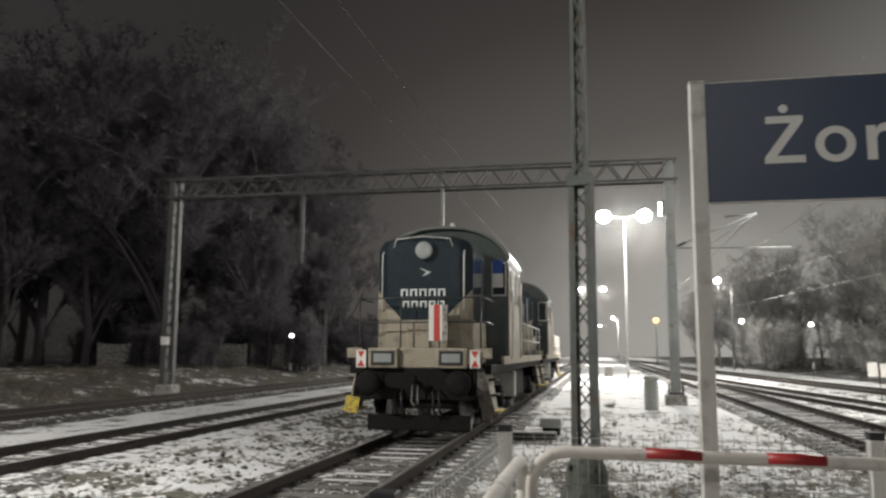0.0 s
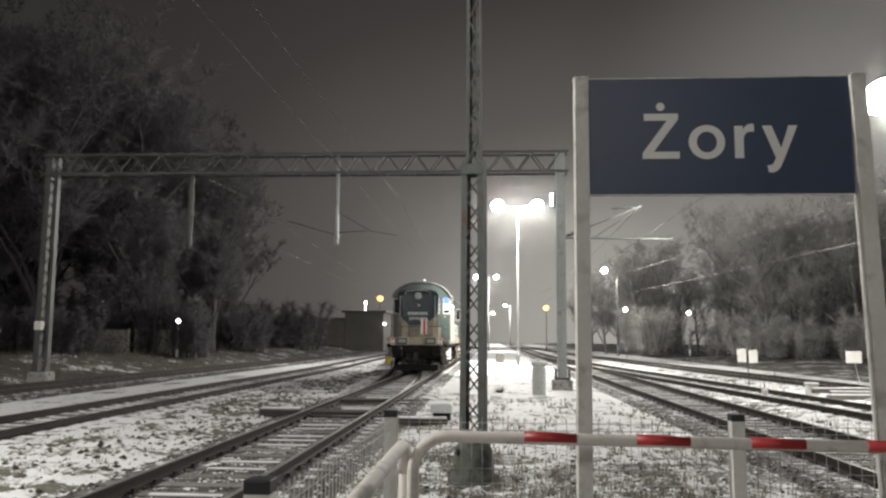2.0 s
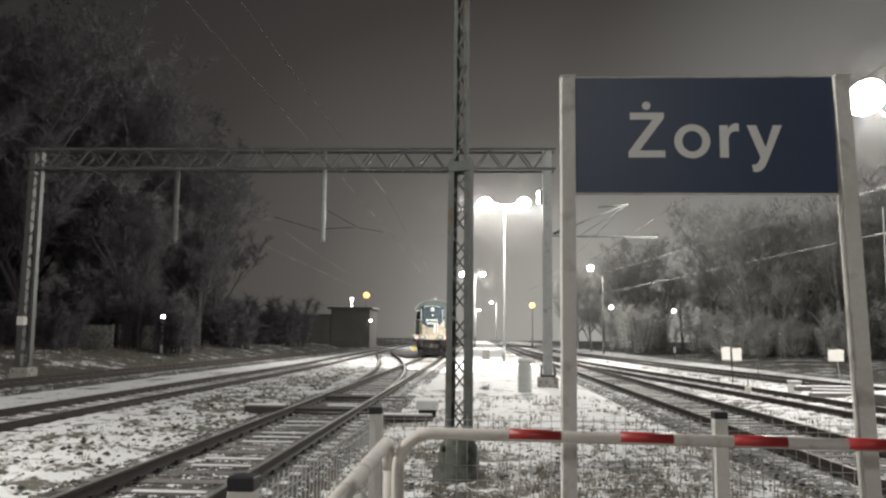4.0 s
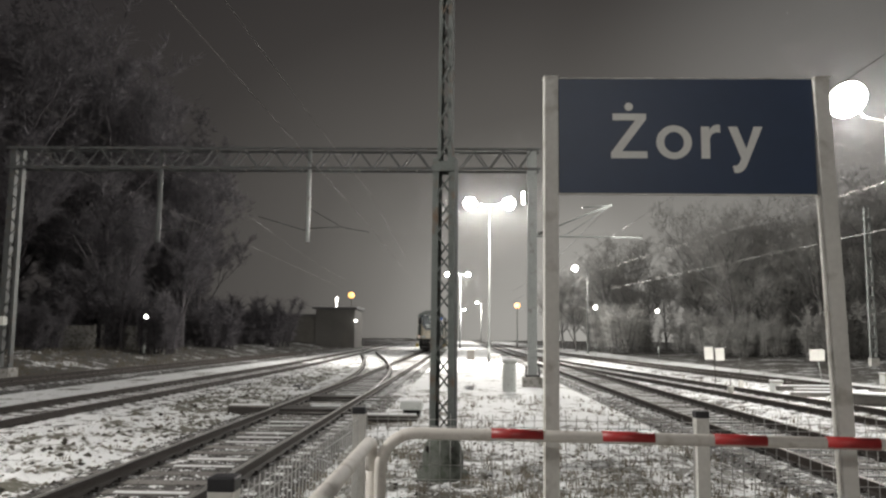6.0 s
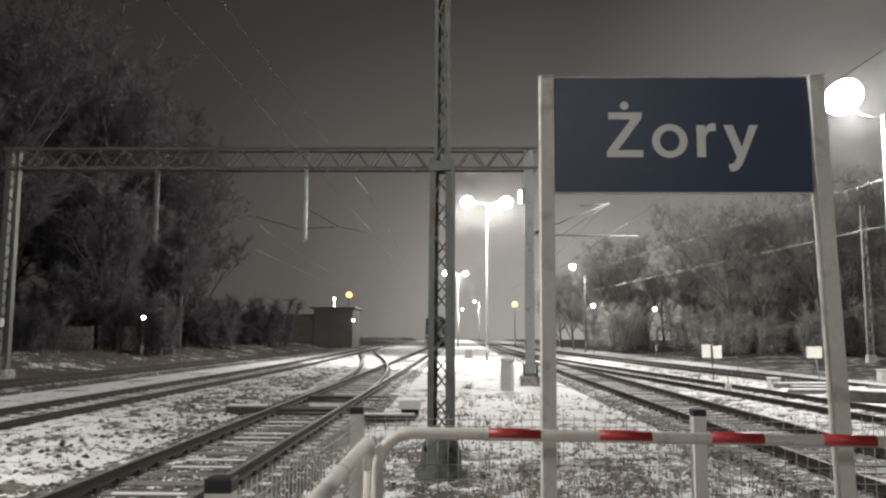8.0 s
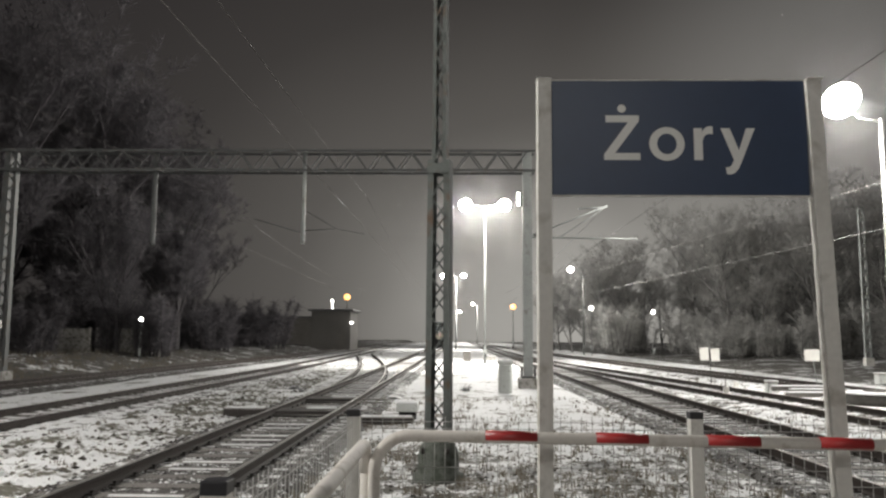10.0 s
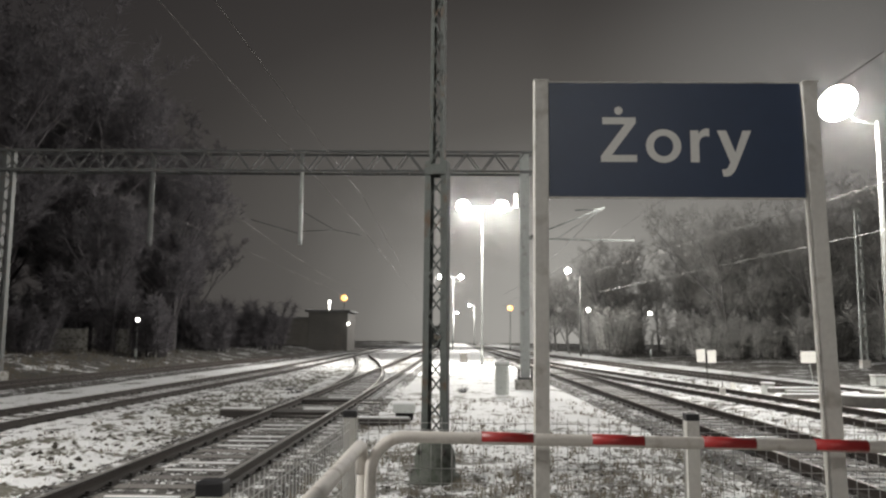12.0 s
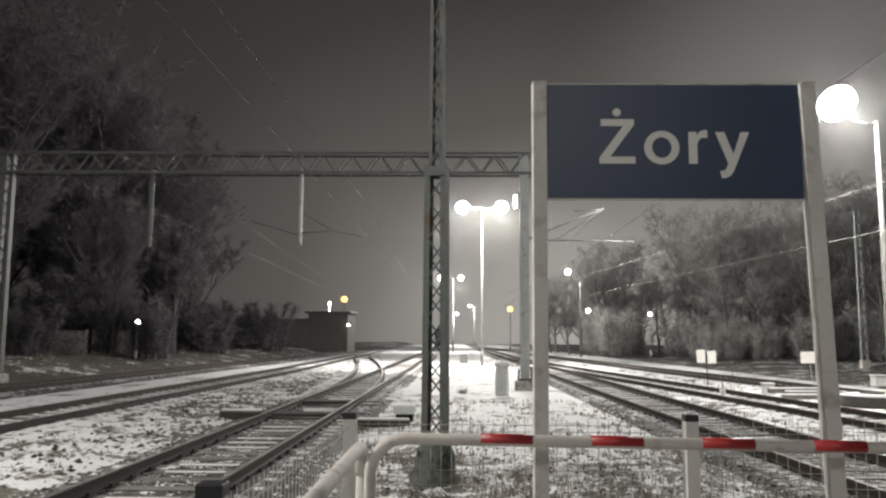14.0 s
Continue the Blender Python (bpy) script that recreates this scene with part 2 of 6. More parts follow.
def bar(bm, a, b, w, h=None, sides=4):
    """A straight member from a to b: rectangular w by h, or round of diameter w."""
    a, b = Vector(a), Vector(b)
    d = (b - a).normalized()
    up = Vector((0, 0, 1)) if abs(d.z) < 0.95 else Vector((0, 1, 0))
    s = d.cross(up).normalized()
    u = s.cross(d)
    h = h or w
    if sides == 4:
        prof = [(-w / 2, -h / 2), (w / 2, -h / 2), (w / 2, h / 2), (-w / 2, h / 2)]
    else:
        prof = [(w / 2 * math.cos(i * math.tau / sides), h / 2 * math.sin(i * math.tau / sides)) for i in range(sides)]
    r0 = [bm.verts.new(a + s * p + u * q) for p, q in prof]
    r1 = [bm.verts.new(b + s * p + u * q) for p, q in prof]
    for i in range(len(prof)):
        j = (i + 1) % len(prof)
        f = bm.faces.new((r0[i], r1[i], r1[j], r0[j]))
        f.smooth = sides > 4
    bm.faces.new(r0)
    bm.faces.new(list(reversed(r1)))


def tube(bm, pts, r, sides=10, taper=None, cap=True):
    """A bent tube through pts; taper gives a radius per point."""
    pts = [Vector(p) for p in pts]
    rings, side = [], None
    for i, p in enumerate(pts):
        d = (pts[min(i + 1, len(pts) - 1)] - pts[max(i - 1, 0)]).normalized()
        if side is None:
            side = d.cross(Vector((0, 0, 1)) if abs(d.z) < 0.9 else Vector((0, 1, 0))).normalized()
        side = (side - d * side.dot(d)).normalized()
        up = side.cross(d)
        rr = taper[i] if taper else r
        rings.append([bm.verts.new(p + side * rr * math.cos(k * math.tau / sides) + up * rr * math.sin(k * math.tau / sides)) for k in range(sides)])
    for a, b in zip(rings, rings[1:]):
        for k in range(sides):
            f = bm.faces.new((a[k], a[(k + 1) % sides], b[(k + 1) % sides], b[k]))
            f.smooth = True
    if cap:
        bm.faces.new(list(reversed(rings[0])))
        bm.faces.new(rings[-1])


def lathe(bm, profile, centre=(0, 0, 0), sides=16, m=None):
    """A turned form: profile of (radius, height), closed at both ends."""
    rings = []
    for r, z in profile:
        rings.append([bm.verts.new((centre[0] + r * math.cos(k * math.tau / sides), centre[1] + r * math.sin(k * math.tau / sides), centre[2] + z)) for k in range(sides)])
    for a, b in zip(rings, rings[1:]):
        for k in range(sides):
            f = bm.faces.new((a[k], a[(k + 1) % sides], b[(k + 1) % sides], b[k]))
            f.smooth = True
    bm.faces.new(list(reversed(rings[0])))
    bm.faces.new(rings[-1])
    if m is not None:
        bmesh.ops.transform(bm, matrix=m, verts=[v for ring in rings for v in ring])


def extrude(bm, outline, y0, y1):
    """A prism: outline of (x, z) drawn out from y0 to y1."""
    a = [bm.verts.new((x, y0, z)) for x, z in outline]
    b = [bm.verts.new((x, y1, z)) for x, z in outline]
    for i in range(len(a)):
        j = (i + 1) % len(a)
        bm.faces.new((a[i], a[j], b[j], b[i]))
    bm.faces.new(list(reversed(a)))
    bm.faces.new(b)


def obj(name, bm, material, smooth=False):
    """One mesh object of its own."""
    bmesh.ops.recalc_face_normals(bm, faces=bm.faces)
    me = bpy.data.meshes.new(name)
    bm.to_mesh(me)
    bm.free()
    me.materials.append(material)
    if smooth:
        for p in me.polygons:
            p.use_smooth = True
    return new(name, me)


def part(name, bm, material, parent, label="", smooth=False):
    """One mesh under a thing or a part, in the thing's own space."""
    ob = obj(name, bm, material, smooth)
    ob.parent = parent
    if label:
        ob["label"] = label
    return ob


def thing(name, label, category, at=None, group="", kind=""):
    """The Empty at the base of a thing."""
    ob = new(name)
    ob.empty_display_size = 0.3
    if at is not None:
        ob.matrix_basis = at
    return tagged(ob, label, category, group, kind)


def light(name, power, color, at, parent=None, size=0.25, kind="POINT", spot=150):
    d = bpy.data.lights.new(name, kind)
    d.energy, d.color, d.shadow_soft_size = power, color, size
    if kind == "SPOT":
        d.spot_size, d.spot_blend = radians(spot), 0.6
    ob = new(name, d)
    ob.location = at
    if parent:
        ob.parent = parent
    return ob


# ---------------------------------------------------------------- ground
def smooth(a, b, t):
    t = min(1.0, max(0.0, (t - a) / (b - a)))
    return t * t * (3 - 2 * t)


def lerp_rows(rows, y):
    if y <= rows[0][0]:
        return rows[0][1]
    for (y0, x0), (y1, x1) in zip(rows, rows[1:]):
        if y <= y1:
            return x0 + (x1 - x0) * (y - y0) / (y1 - y0)
    return rows[-1][1]


# centre lines of the tracks: rows of (distance ahead, sideways)
LINES = {
    "main": [(-40, -3.5), (340, -3.5)],
    "left": [(-40, -9.35), (42, -9.35), (75, -10.3), (110, -11.6), (340, -17.0)],
    "far_left": [(-40, -16.2), (30, -15.6), (70, -15.2), (340, -22.0)],
    "cross": [(22, -3.5), (27, -3.58), (32, -3.82), (40, -4.40), (48, -5.25), (55, -6.1), (62, -7.05), (70, -8.2), (80, -9.55), (90, -10.6), (100, -11.3)],
    "right": [(-40, 5.6), (340, 5.6)],
    "right_branch": [(-40, 11.8), (10, 9.95), (18, 9.45), (28, 8.7), (40, 7.7), (52, 6.75), (64, 6.05), (76, 5.65)],
    "right_outer": [(-40, 19.0), (14, 15.0), (28, 13.6), (50, 12.0), (90, 9.8), (160, 8.2), (340, 8.0)],
}


def line_x(rows, y):
    """Sideways place of a centre line at y, rounded through its rows."""
    return sum(lerp_rows(rows, y + d) for d in (-3, -1.5, 0, 1.5, 3)) / 5


def ground_z(x, y):
    n = noise.noise(Vector((x * 0.55, y * 0.55, 3.1))) * 0.055 + noise.noise(Vector((x * 2.1, y * 2.1, 8.4))) * 0.035
    z = -0.235
    # rough snow ridge between the two tracks on the bank side
    ridge = smooth(-8.4, -7.2, x) * (1 - smooth(-5.6, -4.7, x)) * (1 - smooth(60, 75, y))
    z += ridge * (0.04 + 1.1 * max(0.0, n) + 0.085 * noise.noise(Vector((x * 3.1, y * 3.1, 1.0))) + 0.05 * noise.noise(Vector((x * 6.5, y * 6.5, 9.0))) + 0.12 * max(0.0, noise.noise(Vector((x * 1.2, y * 1.0, 6.0)))))
    bank = smooth(-17.2, -22.0, x) if x < -17.2 else 0.0
    z += bank * (0.75 + 3 * n) if x < -17.2 else 0.0
    mid = smooth(-1.8, -0.6, x) * (1 - smooth(3.2, 4.2, x))
    z += mid * (0.05 + 0.6 * n + (0.045 * noise.noise(Vector((x * 5.0, y * 5.0, 4.0))) + 0.03 * noise.noise(Vector((x * 2.6, y * 2.6, 2.0)))) * (1 - 0.6 * smooth(13, 22, y)))
    z += smooth(18, 30, x) * (0.3 + 3 * n)
    return z


def build_ground():
    def axis(dense0, dense1, step, ends, grow=1.22):
        v = list(np.arange(dense0, dense1 + 1e-6, step))
        s, p = step, v[0]
        while p > ends[0]:
            s *= grow
            p -= s
            v.insert(0, p)
        s, p = step, v[-1]
        while p < ends[1]:
            s *= grow
            p += s
            v.append(p)
        return v
    xs, ys = axis(-21, 16, 0.15, (-1600, 1600)), axis(6, 44, 0.17, (-600, 2600), 1.09)
    verts = [(x, y, ground_z(x, y)) for y in ys for x in xs]
    w = len(xs)
    faces = [(j * w + i, j * w + i + 1, (j + 1) * w + i + 1, (j + 1) * w + i) for j in range(len(ys) - 1) for i in range(w - 1)]
    me = bpy.data.meshes.new("ground")
    me.from_pydata(verts, [], faces)
    me.materials.append(M_GROUND)
    for m in (M_BANK, M_RIDGE, M_WEEDY):
        me.materials.append(m)
    for p in me.polygons:
        p.use_smooth = True
        c = p.center
        edge = noise.noise(Vector((c.x * 1.7, c.y * 1.7, 12.0)))
        if c.x < -13.6 or c.x > 17.5:
            p.material_index = 1
        elif -8.2 < c.x + 0.5 * edge < -4.6 and c.y < 60:
            p.material_index = 2
        elif -3 < c.x < 5 and c.y + 3.5 * edge < 12.5:
            p.material_index = 3
    tagged(new("ground", me), "snow-dusted rough grass of a railway yard", "ground", kind="structure")


build_ground()


def mist_backdrop():
    """The far mist that swallows the yard's end: a plain curved wall that goes on as the sky does, its lamplight put in
    as emission.
    """
    m = bpy.data.materials.new("mist_emission")
    m.use_nodes = True
    n, l = m.node_tree.nodes, m.node_tree.links
    n.clear()
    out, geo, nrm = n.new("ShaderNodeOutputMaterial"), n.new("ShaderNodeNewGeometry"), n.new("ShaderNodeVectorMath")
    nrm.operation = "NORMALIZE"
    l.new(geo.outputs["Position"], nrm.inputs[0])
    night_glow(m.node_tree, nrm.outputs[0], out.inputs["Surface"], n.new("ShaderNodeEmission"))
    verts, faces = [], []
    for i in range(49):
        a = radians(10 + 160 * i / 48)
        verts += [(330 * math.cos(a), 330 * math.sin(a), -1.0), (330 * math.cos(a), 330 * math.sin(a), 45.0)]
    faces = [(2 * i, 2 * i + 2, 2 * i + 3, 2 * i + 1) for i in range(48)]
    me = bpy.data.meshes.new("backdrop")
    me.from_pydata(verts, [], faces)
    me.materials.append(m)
    tagged(new("backdrop", me), "far mist wall with painted glow closing the view", "backdrop", kind="structure")


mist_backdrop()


# ---------------------------------------------------------------- tracks
def build_track(name, rows, y0, y1, label, bed=1.65):
    """Ballast bed, two rails, sleepers and fastenings along a centre line."""
    t = thing(name, label, "railway track", kind="structure")
    step = 1.0
    ys = list(np.arange(y0, y1 + 1e-6, step))
    # bed with a rough top and sloped shoulders
    verts, faces = [], []
    prof = [(-bed - 0.45, -0.30), (-bed, -0.165), (-1.0, -0.146), (-0.5, -0.160), (0.5, -0.160), (1.0, -0.146), (bed, -0.165), (bed + 0.45, -0.30)]
    yb = list(np.arange(y0, min(y1, 60), 0.35)) + [y for y in ys if y > 60]
    for y in yb:
        cx = line_x(rows, y)
        for px, pz in prof:
            verts.append((cx + px + 0.05 * noise.noise(Vector((px * 3, y * 2, 1))), y, pz + 0.018 * noise.noise(Vector((cx + px * 5, y * 3.3, 7)))))
    k = len(prof)
    for j in range(len(yb) - 1):
        faces += [(j * k + i, j * k + i + 1, (j + 1) * k + i + 1, (j + 1) * k + i) for i in range(k - 1)]
    me = bpy.data.meshes.new("ballast_bed")
    me.from_pydata(verts, [], faces)
    me.materials.append(M_BALLAST if name in ("track_main", "track_disused", "track_yard") else M_BEDSNOW)
    ob = new("ballast_bed", me)
    ob.parent = t
    ob["label"], ob["kind"] = "dark crushed stone with thin snow", "stuff"
    # rails: foot, web and head, with a worn bright running face on top
    foot = [(-0.07, -0.155), (0.07, -0.155), (0.07, -0.142), (0.012, -0.120), (0.012, -0.045), (0.036, -0.032), (0.036, -0.004), (-0.036, -0.004), (-0.036, -0.032), (-0.012, -0.045), (-0.012, -0.120), (-0.07, -0.142)]
    for side in (-0.7535, 0.7535):
        for nm, prof2, material in (("rail", foot, M_RAIL), ("running_face", [(-0.030, -0.006), (0.030, -0.006), (0.033, -0.001), (0.024, 0.001), (-0.024, 0.001), (-0.033, -0.001)], M_RAILDULL if name in ("track_yard", "track_branch", "track_outer", "track_disused") else M_RAILTOP)):
            verts, faces = [], []
            k = len(prof2)
            yr = ys
            for y in yr:
                cx = line_x(rows, y)
                d = line_x(rows, y + 0.5) - line_x(rows, y - 0.5)
                c = math.sqrt(1 + d * d)
                for px, pz in prof2:
                    q = side + px
                    verts.append((cx + q / c, y - q * d / c, pz))
            for j in range(len(yr) - 1):
                faces += [(j * k + i, (j + 1) * k + i, (j + 1) * k + (i + 1) % k, j * k + (i + 1) % k) for i in range(k)]
            me = bpy.data.meshes.new(nm)
            me.from_pydata(verts, [], faces)
            me.materials.append(material)
            ob = new(nm, me)
            if nm == "rail":
                rail = ob
                ob.parent = t
            else:
                ob.parent = rail
                ob["label"] = "worn top of the rail"
    return t


TRACKS = {}
for key, nm, y0, y1, lab in (
        ("main", "track_main", -30, 330, "single railway track with snow between dark sleepers"),
        ("left", "track_bankside", -30, 330, "railway track beside the grass bank, snow on its bed"),
        ("far_left", "track_disused", -30, 200, "dark half-buried siding below the grass bank"),
        ("right", "track_yard", -30, 330, "railway track across the snowy yard"),
        ("right_branch", "track_branch", -30, 72, "branch track joining the yard track at a turnout"),
        ("right_outer", "track_outer", -30, 330, "outer yard track below the dark woods"),
        ("cross", "track_crossover", 24, 100, "curved crossover track with shining rails")):
    TRACKS[key] = build_track(nm, LINES[key], y0, y1, lab, 1.38 if key in ("main", "right") else 1.65)
for key, drop in (("cross", -0.004), ("right_branch", -0.003), ("right_outer", -0.005)):
    TRACKS[key].location.z = drop


# ---------------------------------------------------------------- masts and gantry
def lattice_mast(at):
    """Catenary mast: two upright channels laced front and back, a slimmer length spliced on top, on a domed concrete foot."""
    t = thing("lattice_mast", "tall green-grey lattice catenary mast on a domed concrete foot", "mast", pose(*at, 0, 0, -12))
    for z0, z1, half0, half1, w, depth, step in ((0.45, 4.25, 0.166, 0.150, 0.082, 0.110, 0.265), (4.15, 10.6, 0.098, 0.078, 0.048, 0.085, 0.25)):
        for s in (-1, 1):
            bm = bmesh.new()
            rings = []
            for z, half in ((z0, half0), (z1, half1)):
                o, i, f = s * half, s * (half - 0.010), s * (half - w)
                rings.append([bm.verts.new((px, py, z)) for px, py in ((f, -depth), (o, -depth), (o, depth), (f, depth), (f, depth - 0.010), (i, depth - 0.010), (i, 0.010 - depth), (f, 0.010 - depth))])
            for k in range(8):
                j = (k + 1) % 8
                bm.faces.new((rings[0][k], rings[0][j], rings[1][j], rings[1][k]))
            bm.faces.new(rings[1])
            bm.faces.new(list(reversed(rings[0])))
            part("upright_channel", bm, M_MAST, t)
        for y in (-depth - 0.006, depth + 0.006):
            z, side = z0 + 0.1, 1 if y < 0 else -1
            while z < z1 - step:
                x = half0 + (half1 - half0) * (z - z0) / (z1 - z0) - w * 0.72
                bm = bmesh.new()
                bar(bm, (-side * x, y, z), (side * x, y, z + step), 0.010, 0.022)
                part("lacing_bar", bm, M_MAST, t)
                side, z = -side, z + step
    for z in (4.06,):
        for y in (-0.132, 0.120):
            bm = bmesh.new()
            box(bm, -0.150, 0.150, y, y + 0.012, z, z + 0.14)
            part("batten_plate", bm, M_MAST, t)
    bm = bmesh.new()
    lathe(bm, [(0.34, -0.3), (0.34, 0.08), (0.275, 0.10), (0.27, 0.30), (0.245, 0.41), (0.20, 0.49), (0.12, 0.545), (0.02, 0.56)], sides=20)
    part("foot", bm, mat("mossy_concrete", (0.10, 0.108, 0.095), 0.9, var=0.3, scale=4, fine=30, bump=0.4, dirt=(0.05, 0.06, 0.045)), t, "domed mossy concrete foot")
    for x in (-0.16, 0.17):
        bm = bmesh.new()
        lathe(bm, [(0.02, 0.0), (0.02, 0.07)], (x, -0.22, 0.36), 8)
        part("anchor_bolt", bm, M_CHAIR, t)
    return t


lattice_mast((-0.245, 10.4, -0.2))


def portal_gantry(y, xl, xr, zt, zb):
    """Overhead-line portal: two legs, a truss across all tracks, drop posts, and a bracket arm over the yard track."""
    t = thing("portal_gantry", "pale galvanised overhead-line portal with truss beam spanning the tracks", "gantry", pose(0, y, 0))
    for x, base, w in ((xl, 0.3, 0.42), (xr, 0.24, 0.34)):
        for s in (-1, 1):
            bm = bmesh.new()
            if x > 0:
                bar(bm, (x + s * 0.085, 0, base), (x + s * 0.085, 0, zt), 0.165, 0.28)
            else:
                wide = 0.22 if s < 0 else 0.10
                bar(bm, (x + s * w / 2, 0, base), (x + s * w / 2 * 0.8, 0, zt), wide, 0.24)
            # right leg takes the pale steel to look lamplit, left leg the dimmed one
            part("leg_channel", bm, M_GALV if x > 0 else M_PORTALDIM, t)
        z, k = base + 0.4, 1
        while z < zb and x < 0:
            for dy in (-0.12, 0.12):
                bm = bmesh.new()
                bar(bm, (x - k * w / 2, dy, z), (x + k * w / 2, dy, z + 0.45), 0.012, 0.04)
                part("leg_lacing", bm, M_PORTALDIM, t)
            z, k = z + 0.45, -k
        bm = bmesh.new()
        box(bm, x - 0.36, x + 0.36, -0.35, 0.35, -0.45, base - 0.06 if x > 0 else base, 0.04)
        part("footing", bm, M_CONC, t, "stained concrete footing")
        bm = bmesh.new()
        box(bm, x - 0.27, x + 0.27, -0.27, 0.27, base - 0.06, base + 0.02, 0.01)
        for dx in (-0.25, 0.25):
            box(bm, x + dx - 0.03, x + dx + 0.03, -0.22, -0.1, base, base + 0.16)
        part("base_plate", bm, M_PORTALDIM, t)
        if x > 0:
            for dx in (-0.24, 0.24):
                bm = bmesh.new()
                box(bm, x + dx - 0.035, x + dx + 0.035, -0.14, 0.02, base, base + 0.34, 0.008)
                part("foot_stub", bm, M_PORTALDIM, t)
    bm = bmesh.new()
    box(bm, xl - 0.335, xl - 0.085, -0.135, 0.135, 1.88, 2.22, 0.004)
    part("number_band", bm, M_LWHITE, t, "white painted band round the leg")
    for dy in (-0.3, 0.3):
        for z in (zt, zb):
            bm = bmesh.new()
            bar(bm, (xl - 0.3, dy, z), (xr + 0.3, dy, z), 0.07, 0.09)
            part("chord", bm, M_PORTALDIM, t)
        n = 36
        for i in range(n):
            xa, xb = xl + (xr - xl) * i / n, xl + (xr - xl) * (i + 1) / n
            za, zc = (zb, zt) if i % 2 else (zt, zb)
            bm = bmesh.new()
            bar(bm, (xa, dy, za), (xb, dy, zc), 0.04, 0.045)
            part("web_bar", bm, M_PORTALDIM, t)
    for i in range(0, 37, 2):
        xa = xl + (xr - xl) * i / 36
        for z in (zt, zb):
            bm = bmesh.new()
            bar(bm, (xa, -0.3, z), (xa, 0.3, z), 0.04, 0.04)
            part("cross_tie", bm, M_PORTALDIM, t)
    for x, z, w in ((-11.62, 5.05, 0.21), (-5.87, 5.15, 0.15)):
        bm = bmesh.new()
        tube(bm, [(x, 0, zt), (x, 0, zb), (x, 0, z + 0.15), (x, 0, z)], w / 2, 10)
        # thinner drop post in the pale steel, to look lit
        part("drop_post", bm, M_PORTALDIM if w > 0.15 else M_GALV, t)
        bm = bmesh.new()
        tube(bm, [(x, 0, z + 1.3), (x + 1.3, -0.1, z + 0.55), (x + 2.35, -0.2, z + 0.35)], 0.015, 6)
        tube(bm, [(x, 0, z + 0.5), (x + 1.2, -0.1, z + 0.55)], 0.02, 6)
        tube(bm, [(x, 0, z + 0.4), (x - 1.9, 0, z + 0.95)], 0.02, 6)
        part("registration_arm", bm, M_PORTALDIM, t)
    bm = bmesh.new()
    tube(bm, [(xr, 0, 5.42), (xr + 4.1, -0.1, 5.36)], 0.032, 8)
    part("bracket_tube", bm, M_GALV, t)
    bm = bmesh.new()
    tube(bm, [(xr + 0.1, 0, 5.45), (xr + 3.0, -0.1, 6.62)], 0.03, 8)
    tube(bm, [(xr + 1.2, 0, 5.42), (xr + 3.0, -0.1, 6.6)], 0.016, 6)
    tube(bm, [(xr + 1.9, -0.1, 6.5), (xr + 3.0, -0.1, 6.58)], 0.03, 8)
    part("bracket_stay", bm, M_GALV, t)
    bm = bmesh.new()
    for i in range(6):
        lathe(bm, [(0.03, 0), (0.075, 0.02), (0.03, 0.045)], (0, 0, i * 0.05), 10, pose(xr + 0.25, 0, 5.50, 0, 66, 0))
    part("insulator", bm, M_CHAIR, t)
    return t


portal_gantry(29.0, -17.18, 2.62, 8.68, 7.93)


def yard_mast(x, y, height):
    """Slim battened mast with a white-painted foot."""
    t = thing("battened_mast", "slim grey battened catenary mast with white-painted foot", "mast", pose(x, y, 0))
    for s in (-1, 1):
        bm = bmesh.new()
        bar(bm, (s * 0.19, 0, -0.3), (s * 0.15, 0, height), 0.09, 0.16)
        part("upright_channel", bm, M_GALV, t)
    z = 0.9
    while z < height:
        bm = bmesh.new()
        box(bm, -0.17, 0.17, -0.09, -0.075, z, z + 0.22)
        part("batten_plate", bm, M_GALV, t)
        z += 0.85
    bm = bmesh.new()
    box(bm, -0.28, 0.28, -0.2, 0.2, -0.3, 0.5, 0.03)
    part("foot", bm, M_POSTWHITE, t, "white-painted foot")
    return t


yard_mast(26.6, 51.0, 10.3)


# ---------------------------------------------------------------- lamp posts
def head_mesh(t, x, z, glass, tilt, w=0.46, l=0.80, y=0.0):
    """A floodlight head: a shallow shell with a glowing glass below and in front, rounded and oversized to stand in for
    glare.
    """
    bm = bmesh.new()
    lathe(bm, [(1.0, 0.0), (1.0, 0.03), (0.9, 0.10), (0.6, 0.17), (0.25, 0.20), (0.03, 0.205)], sides=20, m=pose(x, y, z, tilt, 0, 0) @ Matrix.Diagonal((w, l / 2, 1, 1)))
    h = part("lamp_head", bm, M_GALV, t)
    bm = bmesh.new()
    lathe(bm, [(max(r, 0.02), h) for r, h in [(q[0], -0.45 * w * math.sqrt(max(0.0, 1 - (q[0] / 0.97) ** 2))) for q in ((0.02, 0), (0.3, 0), (0.55, 0), (0.75, 0), (0.88, 0), (0.95, 0), (0.97, 0))]], sides=20,
          m=pose(x, y, z, tilt, 0, 0) @ Matrix.Diagonal((w, l / 2, 1, 1)))
    part("lamp_glass", bm, glass, h, "glowing white lamp glass")


